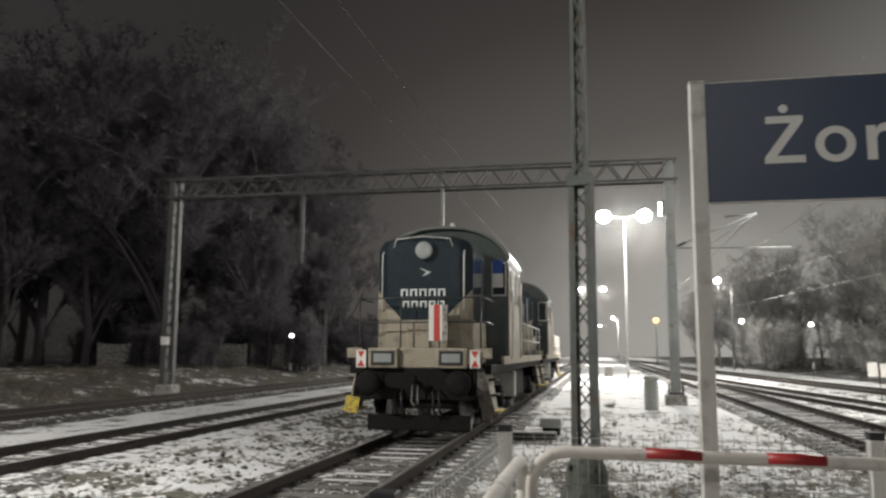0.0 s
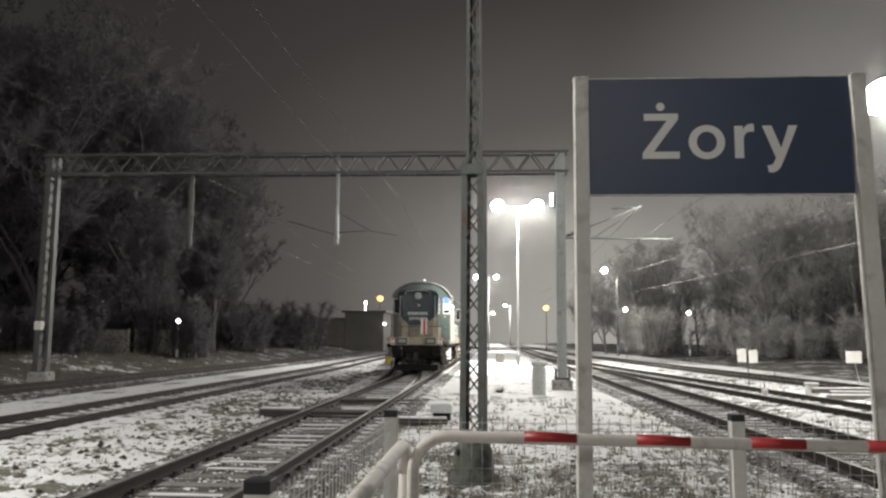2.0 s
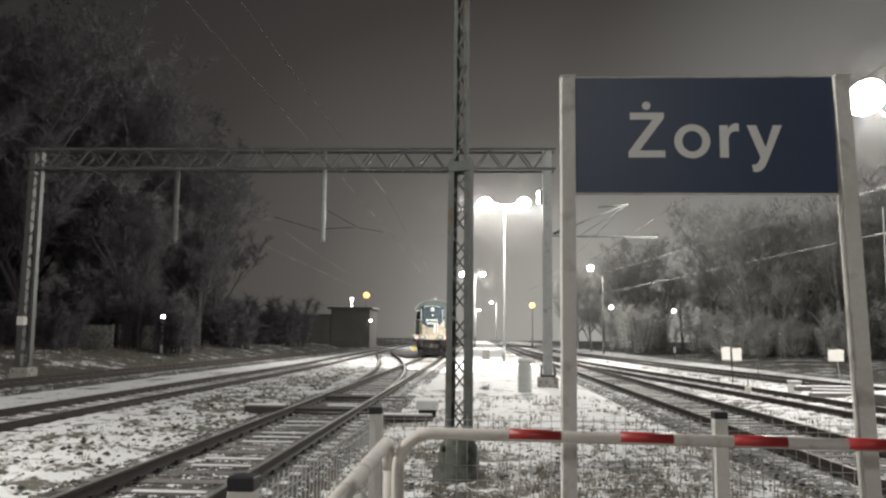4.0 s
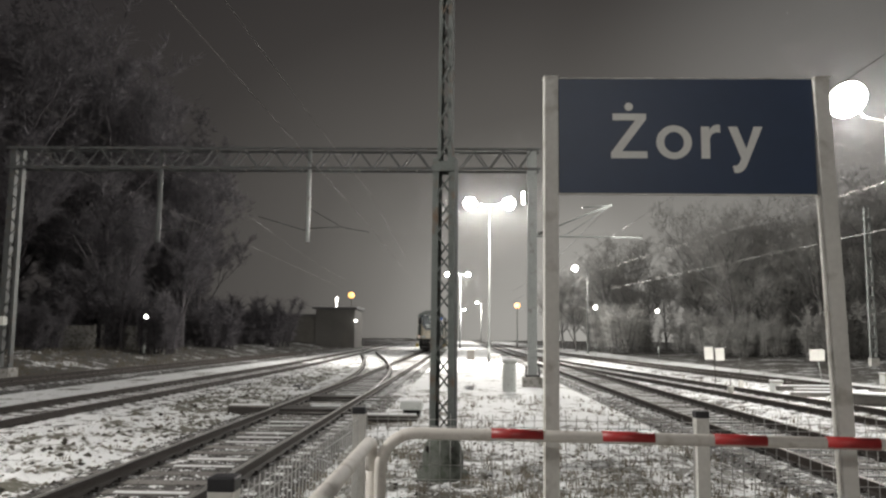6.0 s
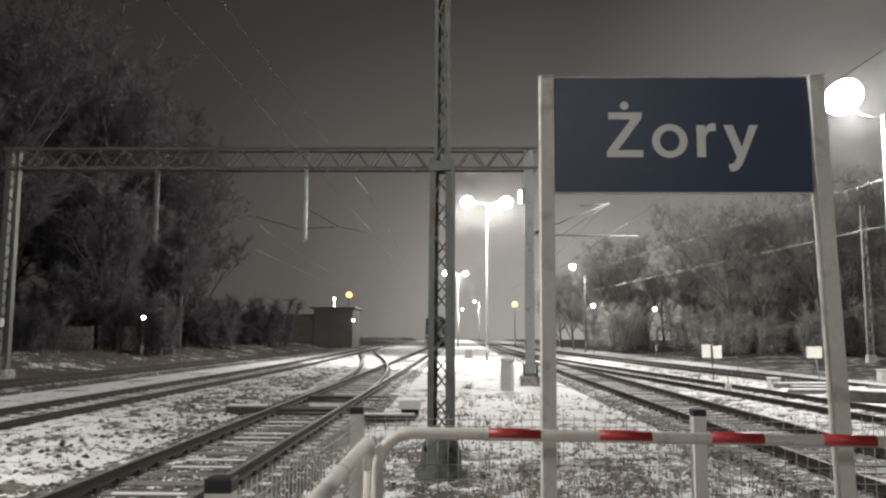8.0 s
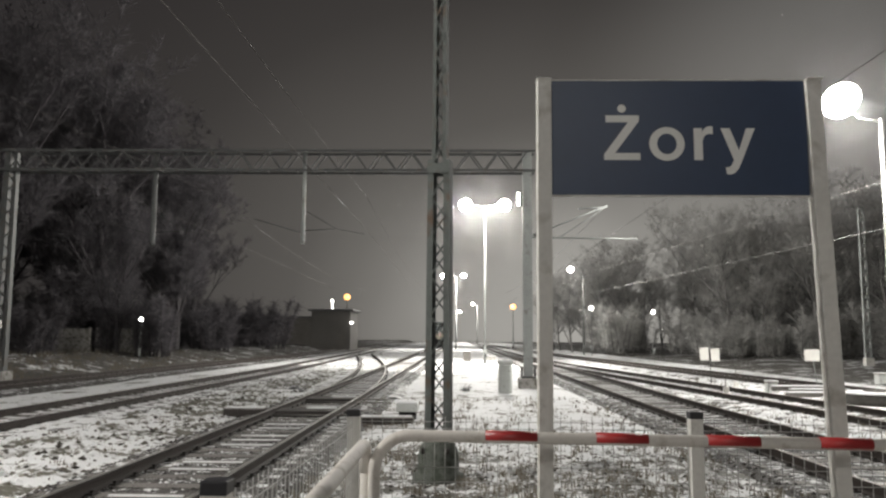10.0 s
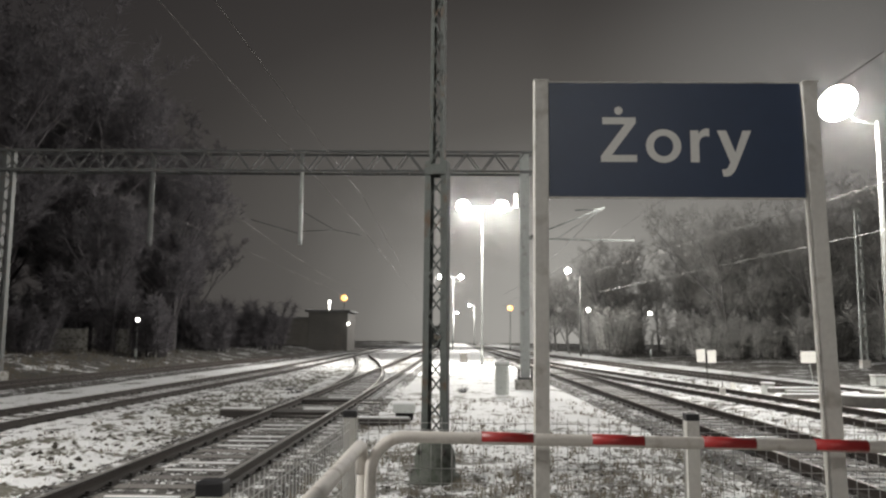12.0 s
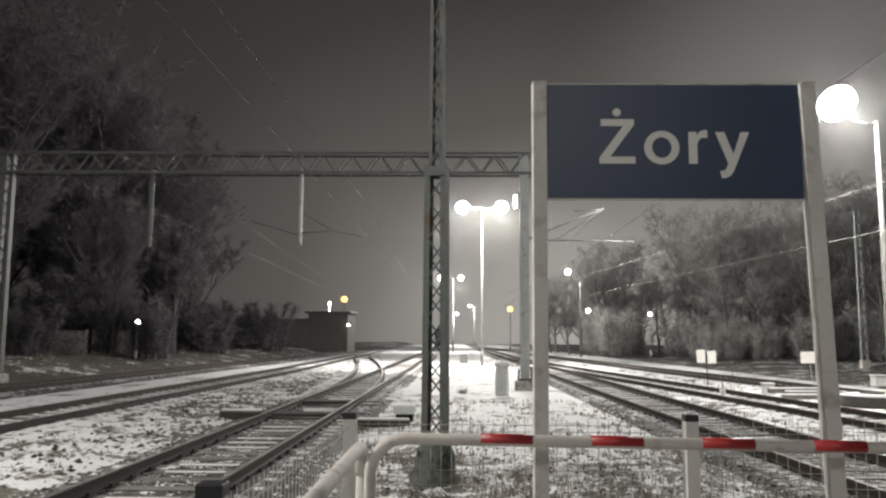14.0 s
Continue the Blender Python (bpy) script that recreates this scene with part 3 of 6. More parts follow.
def lamp_post(x, y, height, heads, power, glass=None, label="", lit=True, pole=(0.11, 0.065), size=(0.46, 0.80), tilt=38, color=LAMP_WHITE, rise=0.08, spread=0):
    """A tapered steel post with one or two arms; heads are sideways offsets."""
    glass = glass or M_LAMPGLASS
    t = thing("lamp_post", label, "lamp post", pose(x, y, 0), group="yard lamp posts")
    bm = bmesh.new()
    tube(bm, [(0, 0, -0.3), (0, 0, 1.4), (0, 0, 1.45), (0, 0, height)], 0.1, 12, [pole[0] * 1.25, pole[0] * 1.2, pole[0], pole[1]])
    part("pole", bm, M_POLE, t)
    bm = bmesh.new()
    for dx in heads:
        tube(bm, [(0, 0, height - 0.12), (dx * 0.6, -0.05, height + 0.02), (dx, -0.1, height + rise)], 0.035, 8)
    part("arm", bm, M_GALV, t)
    bm = bmesh.new()
    box(bm, -0.07, 0.07, -pole[0] * 1.3 - 0.03, -pole[0] * 1.1, 0.5, 0.95, 0.01)
    part("service_door", bm, M_GALV, t)
    for dx in heads:
        head_mesh(t, dx, height + rise - 0.06, glass, -tilt, *size)
        if lit:
            light("lamp_light", power, color, (dx, -0.30, height + rise - 0.42), t, 0.30, "SPOT" if spread else "POINT", spread)
    return t


lamp_post(1.98, 56.0, 11.3, (-1.42, 1.42), 9500, label="tall twin-headed yard lamp glowing white", size=(0.50, 1.0), tilt=55, pole=(0.085, 0.055))
lamp_post(14.95, 27.0, 9.45, (-1.35,), 7000, label="tall single-headed yard lamp glaring white", size=(0.70, 1.4), tilt=50, rise=0.72)
lamp_post(-0.24, 120.0, 11.2, (-2.0, 1.2), 6000, label="distant twin-headed yard lamp", size=(0.36, 0.75), tilt=55)
lamp_post(14.55, 90.0, 9.6, (-1.4,), 2200, label="single-headed yard lamp before the woods", size=(0.36, 0.75), tilt=55, pole=(0.08, 0.05), spread=150)
lamp_post(5.2, 205.0, 10.5, (-1.2,), 12000, label="small strong lamp lighting the far ground", size=(0.24, 0.5), glass=M_FARGLASS)
# added lamp, lined up with the mast's edge, to light the far ground
lamp_post(-0.3, 258.0, 10.2, (1.2,), 20000, label="small strong lamp lighting the far ground", size=(0.24, 0.5), glass=M_FARGLASS)
lamp_post(-18.3, 128.0, 8.2, (0.0,), 1500, glass=M_AMBERGLASS, label="amber sodium lamp beside the shed", size=(0.55, 1.1), tilt=70, lit=False)
lamp_post(9.3, 130.0, 6.8, (0.0,), 1500, glass=M_AMBERGLASS, label="amber sodium lamp at the yard's end", size=(0.5, 1.0), tilt=70, lit=False)
# three distant lights, placed before the trees to fit the camera's view
lamp_post(-18.05, 44.0, 2.55, (0.0,), 500, glass=M_FARGLASS, label="far white light brought forward before dark trees", size=(0.12, 0.24), lit=False, pole=(0.014, 0.010), tilt=80)
lamp_post(15.55, 62.0, 3.75, (0.0,), 500, glass=M_FARGLASS, label="small white light brought forward before the woods", size=(0.16, 0.32), lit=False, pole=(0.016, 0.012), tilt=80)
lamp_post(13.75, 80.0, 4.70, (0.0,), 500, glass=M_FARGLASS, label="small white light brought forward before the woods", size=(0.22, 0.44), lit=False, pole=(0.016, 0.012), tilt=80)


def floodlight(at, aim, power):
    """A flat floodlight on the portal's leg that shines away down the track; its glass juts left to fit the strip in
    the camera's view.
    """
    t = thing("floodlight", "flat floodlight on the portal leg shining down the track", "floodlight", pose(*at))
    bm = bmesh.new()
    box(bm, -0.11, 0.13, -0.10, 0.06, -0.29, 0.29, 0.03)
    part("housing", bm, M_GALV, t)
    bm = bmesh.new()
    box(bm, -0.19, 0.08, 0.06, 0.12, -0.24, 0.24, 0.02)
    part("lamp_glass", bm, M_LAMPGLASS, t, "glowing flat lamp glass")
    bm = bmesh.new()
    tube(bm, [(0, -0.08, -0.1), (0.12, -0.2, -0.1), (0.2, -0.25, -0.1)], 0.03, 8)
    part("bracket", bm, M_GALV, t)
    d = bpy.data.lights.new("floodlight_beam", "SPOT")
    d.energy, d.color, d.shadow_soft_size, d.spot_size, d.spot_blend = power, LAMP_WHITE, 0.2, radians(38), 0.7
    ob = new("floodlight_beam", d)
    ob.parent = t
    ob.matrix_basis = look((0, 0.25, 0), Vector(aim) - Vector(at))
    return t


floodlight((2.47, 29.3, 6.95), (-2.6, 49.0, 1.2), 26000)
# unseen lamps for the near snow, the sign and the engine's front: one added at the left, two platform lamps behind the
# camera
lamp_post(-12.9, 4.5, 9.0, (0.0,), 7500, label="unseen lamp post added left of the view")
lamp_post(-2.6, -11.0, 8.2, (0.0,), 1100, label="platform lamp with a white lantern head")
lamp_post(3.0, -13.0, 8.2, (0.0,), 700, label="platform lamp with a white lantern head")


# ---------------------------------------------------------------- station sign
def station_sign():
    t = thing("station_sign", "navy blue station name board between two pale posts", "sign", pose(0, 3.9, 0))
    bm = bmesh.new()
    box(bm, 0.478, 1.775, -0.012, 0.012, 2.372, 2.970, 0.003)
    part("board", bm, M_NAVY, t, "navy blue enamelled board")
    # the name, letter by letter: capital Z with a dot above, o, r, y
    def slab(name, outlines):
        bm = bmesh.new()
        for pts in outlines:
            lo = [bm.verts.new((x, -0.0125, z)) for x, z in pts]
            hi = [bm.verts.new((x, -0.0150, z)) for x, z in pts]
            bm.faces.new(hi)
            for i in range(len(pts)):
                j = (i + 1) % len(pts)
                bm.faces.new((lo[i], lo[j], hi[j], hi[i]))
        return part(name, bm, M_LETTER, t)

    def disc(cx, cz, r, n=20):
        return [(cx + r * math.cos(k * math.tau / n), cz + r * math.sin(k * math.tau / n)) for k in range(n)]

    base, cap, mean = 2.553, 2.786, 2.719
    slab("letter", [[(0.752, cap), (0.922, cap), (0.922, cap - 0.030), (0.798, base + 0.036), (0.926, base + 0.036), (0.926, base), (0.742, base), (0.742, base + 0.030), (0.866, cap - 0.036), (0.752, cap - 0.036)]])
    slab("letter_dot", [disc(0.835, 2.822, 0.0215)])
    n, rx, rz, hx, hz, cx, cz = 28, 0.090, 0.088, 0.050, 0.054, 1.062, 2.637
    ring = []
    for k in range(n):
        p, q = k * math.tau / n, (k + 1) * math.tau / n
        ring.append([(cx + rx * math.cos(p), cz + rz * math.sin(p)), (cx + rx * math.cos(q), cz + rz * math.sin(q)), (cx + hx * math.cos(q), cz + hz * math.sin(q)), (cx + hx * math.cos(p), cz + hz * math.sin(p))])
    slab("letter", ring)
    slab("letter", [[(1.199, base), (1.243, base), (1.243, 2.652), (1.250, 2.672), (1.262, 2.685), (1.280, 2.690), (1.296, 2.687), (1.296, 2.728), (1.280, 2.730), (1.262, 2.724), (1.248, 2.711), (1.241, 2.698), (1.241, mean), (1.199, mean)]])
    slab("letter", [[(1.336, mean), (1.382, mean), (1.426, 2.604), (1.466, mean), (1.510, mean), (1.434, 2.536), (1.421, 2.508), (1.404, 2.488), (1.384, 2.479), (1.362, 2.480), (1.356, 2.516), (1.374, 2.517), (1.386, 2.526), (1.399, 2.554)]])
    for x0, x1, lean in ((0.400, 0.474, -0.004), (1.779, 1.858, 0.030)):
        bm = bmesh.new()
        vs = box(bm, x0, x1, -0.035, 0.035, 0.08, 2.972, 0.006)
        for v in bm.verts:
            v.co.x += lean * (2.6 - v.co.z) * 0.9
        part("post", bm, M_POSTWHITE, t)
        bm = bmesh.new()
        box(bm, x0 - 0.002, x1 + 0.002, -0.037, 0.037, 2.972, 2.980, 0.003)
        part("post_cap", bm, M_POSTWHITE, t)
    for x in (0.50, 1.75):
        for z in (2.42, 2.92):
            bm = bmesh.new()
            box(bm, x - 0.05, x + 0.04, 0.013, 0.03, z - 0.015, z + 0.015, 0.003)
            part("bracket", bm, M_GALV, t)
    for z in (2.369, 2.9725):
        bm = bmesh.new()
        box(bm, 0.476, 1.777, -0.014, 0.014, z - 0.003, z + 0.003)
        part("edge_strip", bm, M_POSTWHITE, t)
    return t


station_sign()


# ---------------------------------------------------------------- platform end, barrier and mesh fence
def build_platform():
    bm = bmesh.new()
    box(bm, -1.25, 3.6, -40, 5.6, -0.5, 0.095, 0.01)
    tagged(obj("platform", bm, M_CONC), "low snowy concrete platform end", "platform", kind="structure")


build_platform()


def red_white_barrier():
    t = thing("tube_barrier", "white tube barrier with red bands, bent down at its end", "barrier", pose(0, 0, 0))
    r, z = 0.0275, 1.203
    a, b = Vector((-0.215, 3.606, z + 0.003)), Vector((3.4, 3.600, z - 0.040))
    d = (b - a).normalized()
    pts = []
    for i in range(9):
        w = i / 8 * math.pi / 2
        pts.append(Vector((a.x - 0.165 * math.sin(w), a.y + 0.017 * math.sin(w), z - 0.165 * (1 - math.cos(w)))))
    pts = list(reversed(pts))
    foot = Vector((pts[0].x, pts[0].y, 0.085))
    bm = bmesh.new()
    tube(bm, [foot, *pts, b], r, 14)
    part("rail_tube", bm, M_WHITE, t)
    # red bands round the tube
    x = 0.125
    while x < 3.3:
        p, q = a + d * ((x - a.x) / d.x), a + d * ((x + 0.236 - a.x) / d.x)
        bm = bmesh.new()
        tube(bm, [p, q], r + 0.0012, 14)
        part("red_band", bm, M_RED, t)
        x += 0.501
    for x in (2.75, 3.38):
        p = a + d * ((x - a.x) / d.x)
        bm = bmesh.new()
        tube(bm, [(p.x, p.y, 0.085), (p.x, p.y, z)], r * 0.95, 12)
        part("upright", bm, M_WHITE, t)
    return t


red_white_barrier()


def near_handrail():
    """A second tube barrier that runs back along the platform edge towards the camera."""
    t = thing("handrail", "white steel tube handrail along the platform edge", "handrail")
    bm = bmesh.new()
    tube(bm, [(-0.425, 3.665, 1.03), (-0.425, 3.655, 1.11), (-0.425, 3.62, 1.150), (-0.425, 3.55, 1.163), (-0.427, 3.2, 1.162), (-0.432, 2.2, 1.157), (-0.44, 0.9, 1.152)], 0.029, 14)
    part("rail_tube", bm, M_WHITE, t)
    for p in ((-0.425, 3.665, 1.04), (-0.437, 1.3, 1.15)):
        bm = bmesh.new()
        tube(bm, [(p[0], p[1], 0.085), p], 0.026, 12)
        part("upright", bm, M_WHITE, t)
    return t


near_handrail()


def mesh_fence():
    t = thing("mesh_fence", "low white-posted wire mesh fence with black caps", "fence")
    posts = [(-0.735, 2.42, 1.215), (-0.655, 4.98, 1.195), (1.49, 4.98, 1.195), (3.55, 4.9, 1.195)]
    for x, y, z in posts:
        bm = bmesh.new()
        box(bm, x - 0.04, x + 0.04, y - 0.04, y + 0.04, 0.085, z - 0.03, 0.004)
        p = part("post", bm, M_POSTWHITE, t)
        bm = bmesh.new()
        box(bm, x - 0.042, x + 0.042, y - 0.042, y + 0.042, z - 0.045, z, 0.006)
        part("cap", bm, M_BLACK, p, "black plastic cap")
    for (x0, y0, z0), (x1, y1, z1) in zip(posts, posts[1:]):
        a, b = Vector((x0, y0, 0)), Vector((x1, y1, 0))
        n = (b - a).normalized()
        a, b = a + n * 0.05, b - n * 0.05
        bm = bmesh.new()
        k = round((b - a).length / 0.067)
        for i in range(k + 1):
            p = a.lerp(b, i / k)
            bar(bm, (p.x, p.y, 0.16), (p.x, p.y, 1.155), 0.0048, sides=3)
        part("mesh_wire", bm, M_WIRE, t)["kind"] = "stuff"
        bm = bmesh.new()
        for z in (0.18, 0.27, 0.47, 0.56, 0.75, 0.84, 1.077, 1.12):
            bar(bm, (a.x, a.y, z), (b.x, b.y, z), 0.006, sides=3)
        part("mesh_wire", bm, M_WIRE, t)["kind"] = "stuff"
    return t


mesh_fence()


# ---------------------------------------------------------------- the locomotive
M_BEIGE = mat("cream_loco_paint", (0.33, 0.295, 0.225), 0.45, var=0.12, scale=2, fine=20, dirt=(0.22, 0.19, 0.15), dirt_amt=0.4)
M_LNAVY = mat("dark_teal_loco_paint", (0.012, 0.024, 0.033), 0.24, var=0.15, scale=1.5, fine=14, coat=0.7)
M_LGREEN = mat("bottle_green_loco_paint", (0.026, 0.042, 0.038), 0.35, var=0.2, scale=1.5, fine=18, coat=0.3, dirt=(0.06, 0.055, 0.05), dirt_amt=0.3)
M_STEP = mat("worn_grey_step_paint", (0.13, 0.115, 0.10), 0.7, var=0.3, scale=4, fine=20, dirt=(0.05, 0.045, 0.04))
M_UNDER = mat("grimy_underframe", (0.013, 0.012, 0.012), 0.75, var=0.35, scale=3, fine=20, bump=0.3)
M_UNDER.node_tree.nodes["Principled BSDF"].inputs["Specular IOR Level"].default_value = 0.12
M_LRAIL = mat("pale_handrail_paint", (0.55, 0.54, 0.50), 0.4, scale=5)
M_DARKRAIL = mat("dark_handrail_paint", (0.03, 0.032, 0.032), 0.45, scale=5)
M_GLASS = mat("dark_cab_glass", (0.015, 0.018, 0.02), 0.06, var=0.05, scale=2)
M_LENS = mat("pale_lamp_lens", (0.32, 0.34, 0.33), 0.12, var=0.05, scale=6, coat=0.6)
M_LLETTER = mat("pale_loco_lettering", (0.62, 0.66, 0.64), 0.5, scale=6)
M_YELLOW = mat("yellow_step_paint", (0.55, 0.42, 0.06), 0.55, var=0.15, scale=6, dirt=(0.2, 0.16, 0.05))
M_LRED = mat("red_plate_paint", (0.50, 0.05, 0.035), 0.5, var=0.1, scale=6)
M_LBLUE = mat("blue_sheet", (0.03, 0.10, 0.42), 0.5, scale=6)
M_STEEL = mat("worn_wheel_steel", (0.20, 0.19, 0.18), 0.45, 0.8, var=0.2, scale=4)

M_RIM = mat("lit_rim_grey", (0.12, 0.125, 0.12), 0.5, scale=5)
WHEELS = []


def arch(w, z0, eave, crown, n=8, shoulder=0.18):
    """Outline of an upright-sided body with a rounded roof."""
    pts = [(-w, z0), (w, z0), (w, eave)]
    for i in range(1, n):
        a = math.pi * i / n
        pts.append((w * math.copysign(abs(math.cos(a)) ** 0.8, math.cos(a)), eave + (crown - eave) * math.sin(a) ** 1.35))
    pts.append((-w, eave))
    return pts


def locomotive():
    t = thing("diesel_locomotive", "green and cream centre-cab diesel shunting locomotive", "locomotive", pose(-3.5, 14.9, 0))
    # frame and deck
    bm = bmesh.new()
    box(bm, -1.42, 1.42, 0.02, 13.0, 1.22, 1.40, 0.02)
    deck = part("deck", bm, M_UNDER, t)
    for s in (-1, 1):
        bm = bmesh.new()
        box(bm, s * 1.45 - 0.03, s * 1.45 + 0.03, 1.6, 13.0, 1.38, 1.56, 0.01)
        part("deck_edge", bm, M_BEIGE, deck, "cream deck edge")
    for y, s in ((0.0, -1), (13.0, 1)):
        bm = bmesh.new()
        box(bm, -1.15, 1.15, y - 0.08, y + 0.10, 0.72, 1.40, 0.03)
        part("buffer_beam", bm, M_UNDER, t)
        bm = bmesh.new()
        box(bm, -0.44, 0.44, y - 0.10, y + 0.12, 1.33, 1.72, 0.03)
        part("beam_fairing", bm, M_BEIGE, t, "cream fairing over the coupling")
        for x in (-0.875, 0.875):
            bm = bmesh.new()
            m = pose(x, y, 1.05, 90 * s * -1, 0, 0)
            lathe(bm, [(0.13, 0.05), (0.13, 0.34), (0.09, 0.35), (0.09, 0.52), (0.22, 0.53), (0.245, 0.55), (0.235, 0.60), (0.10, 0.62)], sides=20, m=pose(x, y, 1.05, 90 if s < 0 else -90, 0, 0))
            b = part("buffer", bm, M_UNDER, t, smooth=False)
            bm = bmesh.new()
            box(bm, x - 0.25, x + 0.25, y + s * 0.06 - 0.02, y + s * 0.06 + 0.02, 0.80, 1.30, 0.04)
            part("buffer_plate", bm, M_STEEL, b, "pale worn buffer plate")
        # coupling hook, screw link and hoses
        bm = bmesh.new()
        tube(bm, [(0, y + s * 0.05, 1.05), (0, y + s * 0.30, 1.05), (0, y + s * 0.40, 1.12), (0, y + s * 0.34, 1.18)], 0.045, 8)
        part("coupling_hook", bm, M_UNDER, t)
        bm = bmesh.new()
        tube(bm, [(-0.05, y + s * 0.32, 1.02), (-0.06, y + s * 0.36, 0.70), (0, y + s * 0.36, 0.62), (0.06, y + s * 0.36, 0.70), (0.05, y + s * 0.32, 1.02)], 0.02, 6)
        part("screw_link", bm, M_STEEL, t)
        for x in (-0.42, -0.30, 0.32, 0.44):
            bm = bmesh.new()
            tube(bm, [(x, y + s * 0.05, 0.92), (x, y + s * 0.22, 0.86), (x + 0.02, y + s * 0.24, 0.55), (x + 0.05, y + s * 0.12, 0.42)], 0.022, 8)
            part("brake_hose", bm, M_BLACK, t)
        # plough and rail guards
        bm = bmesh.new()
        box(bm, -1.02, 1.02, y - 0.05, y + 0.02, 0.14, 0.44, 0.02)
        part("rail_guard", bm, M_UNDER, t)
        # headlamps at deck level
        for x in (-0.675, 0.675):
            bm = bmesh.new()
            box(bm, x - 0.30, x + 0.30, y + s * 0.14 - 0.09, y + s * 0.14 + 0.09, 1.33, 1.72, 0.035)
            h = part("headlamp", bm, M_BEIGE, t, "cream headlamp housing")
            bm = bmesh.new()
            box(bm, x - 0.235, x + 0.235, y + s * 0.235 - 0.012, y + s * 0.235 + 0.012, 1.385, 1.665, 0.01)
            part("rubber_surround", bm, M_BLACK, h)
            bm = bmesh.new()
            box(bm, x - 0.180, x + 0.180, y + s * 0.25 - 0.012, y + s * 0.25 + 0.012, 1.440, 1.610, 0.011)
            part("lens", bm, M_LENS, h)
        # end markers: white plates with two red triangles
        for x in (-1.13, 1.13):
            yy = y + s * 0.16
            bm = bmesh.new()
            box(bm, x - 0.10, x + 0.10, yy - 0.012, yy + 0.012, 1.34, 1.68, 0.004)
            pl = part("marker_plate", bm, M_LWHITE, t, "white marker plate with two red triangles")
            for zc, up in ((1.60, -1), (1.42, 1)):
                bm = bmesh.new()
                yf = yy + s * 0.016
                v = [bm.verts.new(p) for p in ((x - 0.075, yf, zc - up * 0.06), (x + 0.075, yf, zc - up * 0.06), (x, yf, zc + up * 0.075))]
                w = [bm.verts.new((p.co.x, yf + s * 0.003, p.co.z)) for p in v]
                bm.faces.new(w)
                for i in range(3):
                    bm.faces.new((v[i], v[(i + 1) % 3], w[(i + 1) % 3], w[i]))
                part("red_triangle", bm, M_LRED, pl)
        # corner steps: splayed side plate, treads, yellow lowest tread
        for x in (-1, 1):
            bm = bmesh.new()
            v0 = box(bm, x * 1.28 - 0.02, x * 1.28 + 0.02, y - s * 0.05, y - s * 0.85, 0.46, 1.40, 0.008)
            for v in bm.verts:
                v.co.x += x * 0.16 * (1.40 - v.co.z)
            st = part("step_plate", bm, M_BEIGE, t, "cream splayed step plate")
            for z in (0.50, 0.80, 1.10):
                bm = bmesh.new()
                xx = x * (1.28 + 0.16 * (1.40 - z))
                box(bm, xx - 0.17, xx + 0.17, y - s * 0.10, y - s * 0.80, z, z + 0.035, 0.005)
                part("tread", bm, M_YELLOW if z < 0.6 else M_UNDER, st)
            bm = bmesh.new()
            if x < 0:
                box(bm, -1.49, -1.20, y + s * 0.04 - 0.015, y + s * 0.04 + 0.015, 0.46, 0.78, 0.01, pose(-1.34, y, 0.6, 0, 10, 0) @ pose(1.34, -y, -0.6))
            else:
                box(bm, 1.02, 1.28, y + s * 0.04 - 0.015, y + s * 0.04 + 0.015, 0.40, 1.34, 0.01)
                for v in bm.verts:
                    v.co.x += 0.26 * (1.34 - v.co.z)
            part("step_board", bm, M_YELLOW if x < 0 else M_STEP, t, "worn yellow step board" if x < 0 else "worn grey slanted step board")
            bm = bmesh.new()
            box(bm, x * 1.28 - 0.16, x * 1.28 + 0.16, y + s * 0.06 - 0.06, y + s * 0.06 + 0.06, 1.52, 1.72, 0.02)
            part("corner_bracket", bm, M_BEIGE, t)

    # short hood at the near end, chamfered front corners
    w, y0, y1 = 0.985, 0.30, 2.55
    for nm, zl, zh, material in (("hood_base", 1.40, 2.28, M_BEIGE), ("short_hood", 2.284, 3.74, M_LNAVY)):
        bm = bmesh.new()
        plan = [(-w, y1), (-w, y0 + 0.22), (-w + 0.24, y0), (w - 0.24, y0), (w, y0 + 0.22), (w, y1)]
        lo = [bm.verts.new((x, y, zl)) for x, y in plan]
        if nm == "hood_base":
            hi = [bm.verts.new((x, y, zh)) for x, y in plan]
            bm.faces.new(hi)
        else:
            hi = [bm.verts.new((x, y, zh)) for x, y in plan]
            r1 = [bm.verts.new((x * 0.90, y0 + (y - y0) * 0.98 + 0.03, 3.90)) for x, y in plan]
            r2 = [bm.verts.new((x * 0.62, y0 + (y - y0) * 0.94 + 0.10, 4.00)) for x, y in plan]
            for a, b in ((hi, r1), (r1, r2)):
                for i in range(6):
                    j = (i + 1) % 6
                    bm.faces.new((a[i], a[j], b[j], b[i]))
            bm.faces.new(r2)
        for i in range(6):
            j = (i + 1) % 6
            bm.faces.new((lo[i], lo[j], hi[j], hi[i]))
        bm.faces.new(list(reversed(lo)))
        bmesh.ops.bevel(bm, geom=[e for e in bm.edges], offset=0.02, segments=2, affect="EDGES")
        hood = part(nm, bm, material, t, "cream lower hood" if nm == "hood_base" else "dark teal hood with rounded top")
    # cream flare that cuts the dark panel's lower corners
    for s in (-1, 1):
        bm = bmesh.new()
        v = [(s * 0.745, y0 - 0.012, 2.285), (s * 0.745, y0 - 0.012, 2.62), (s * 0.42, y0 - 0.012, 2.285)]
        a = [bm.verts.new(p) for p in v]
        b = [bm.verts.new((p[0], p[1] + 0.01, p[2])) for p in v]
        bm.faces.new(a)
        bm.faces.new(list(reversed(b)))
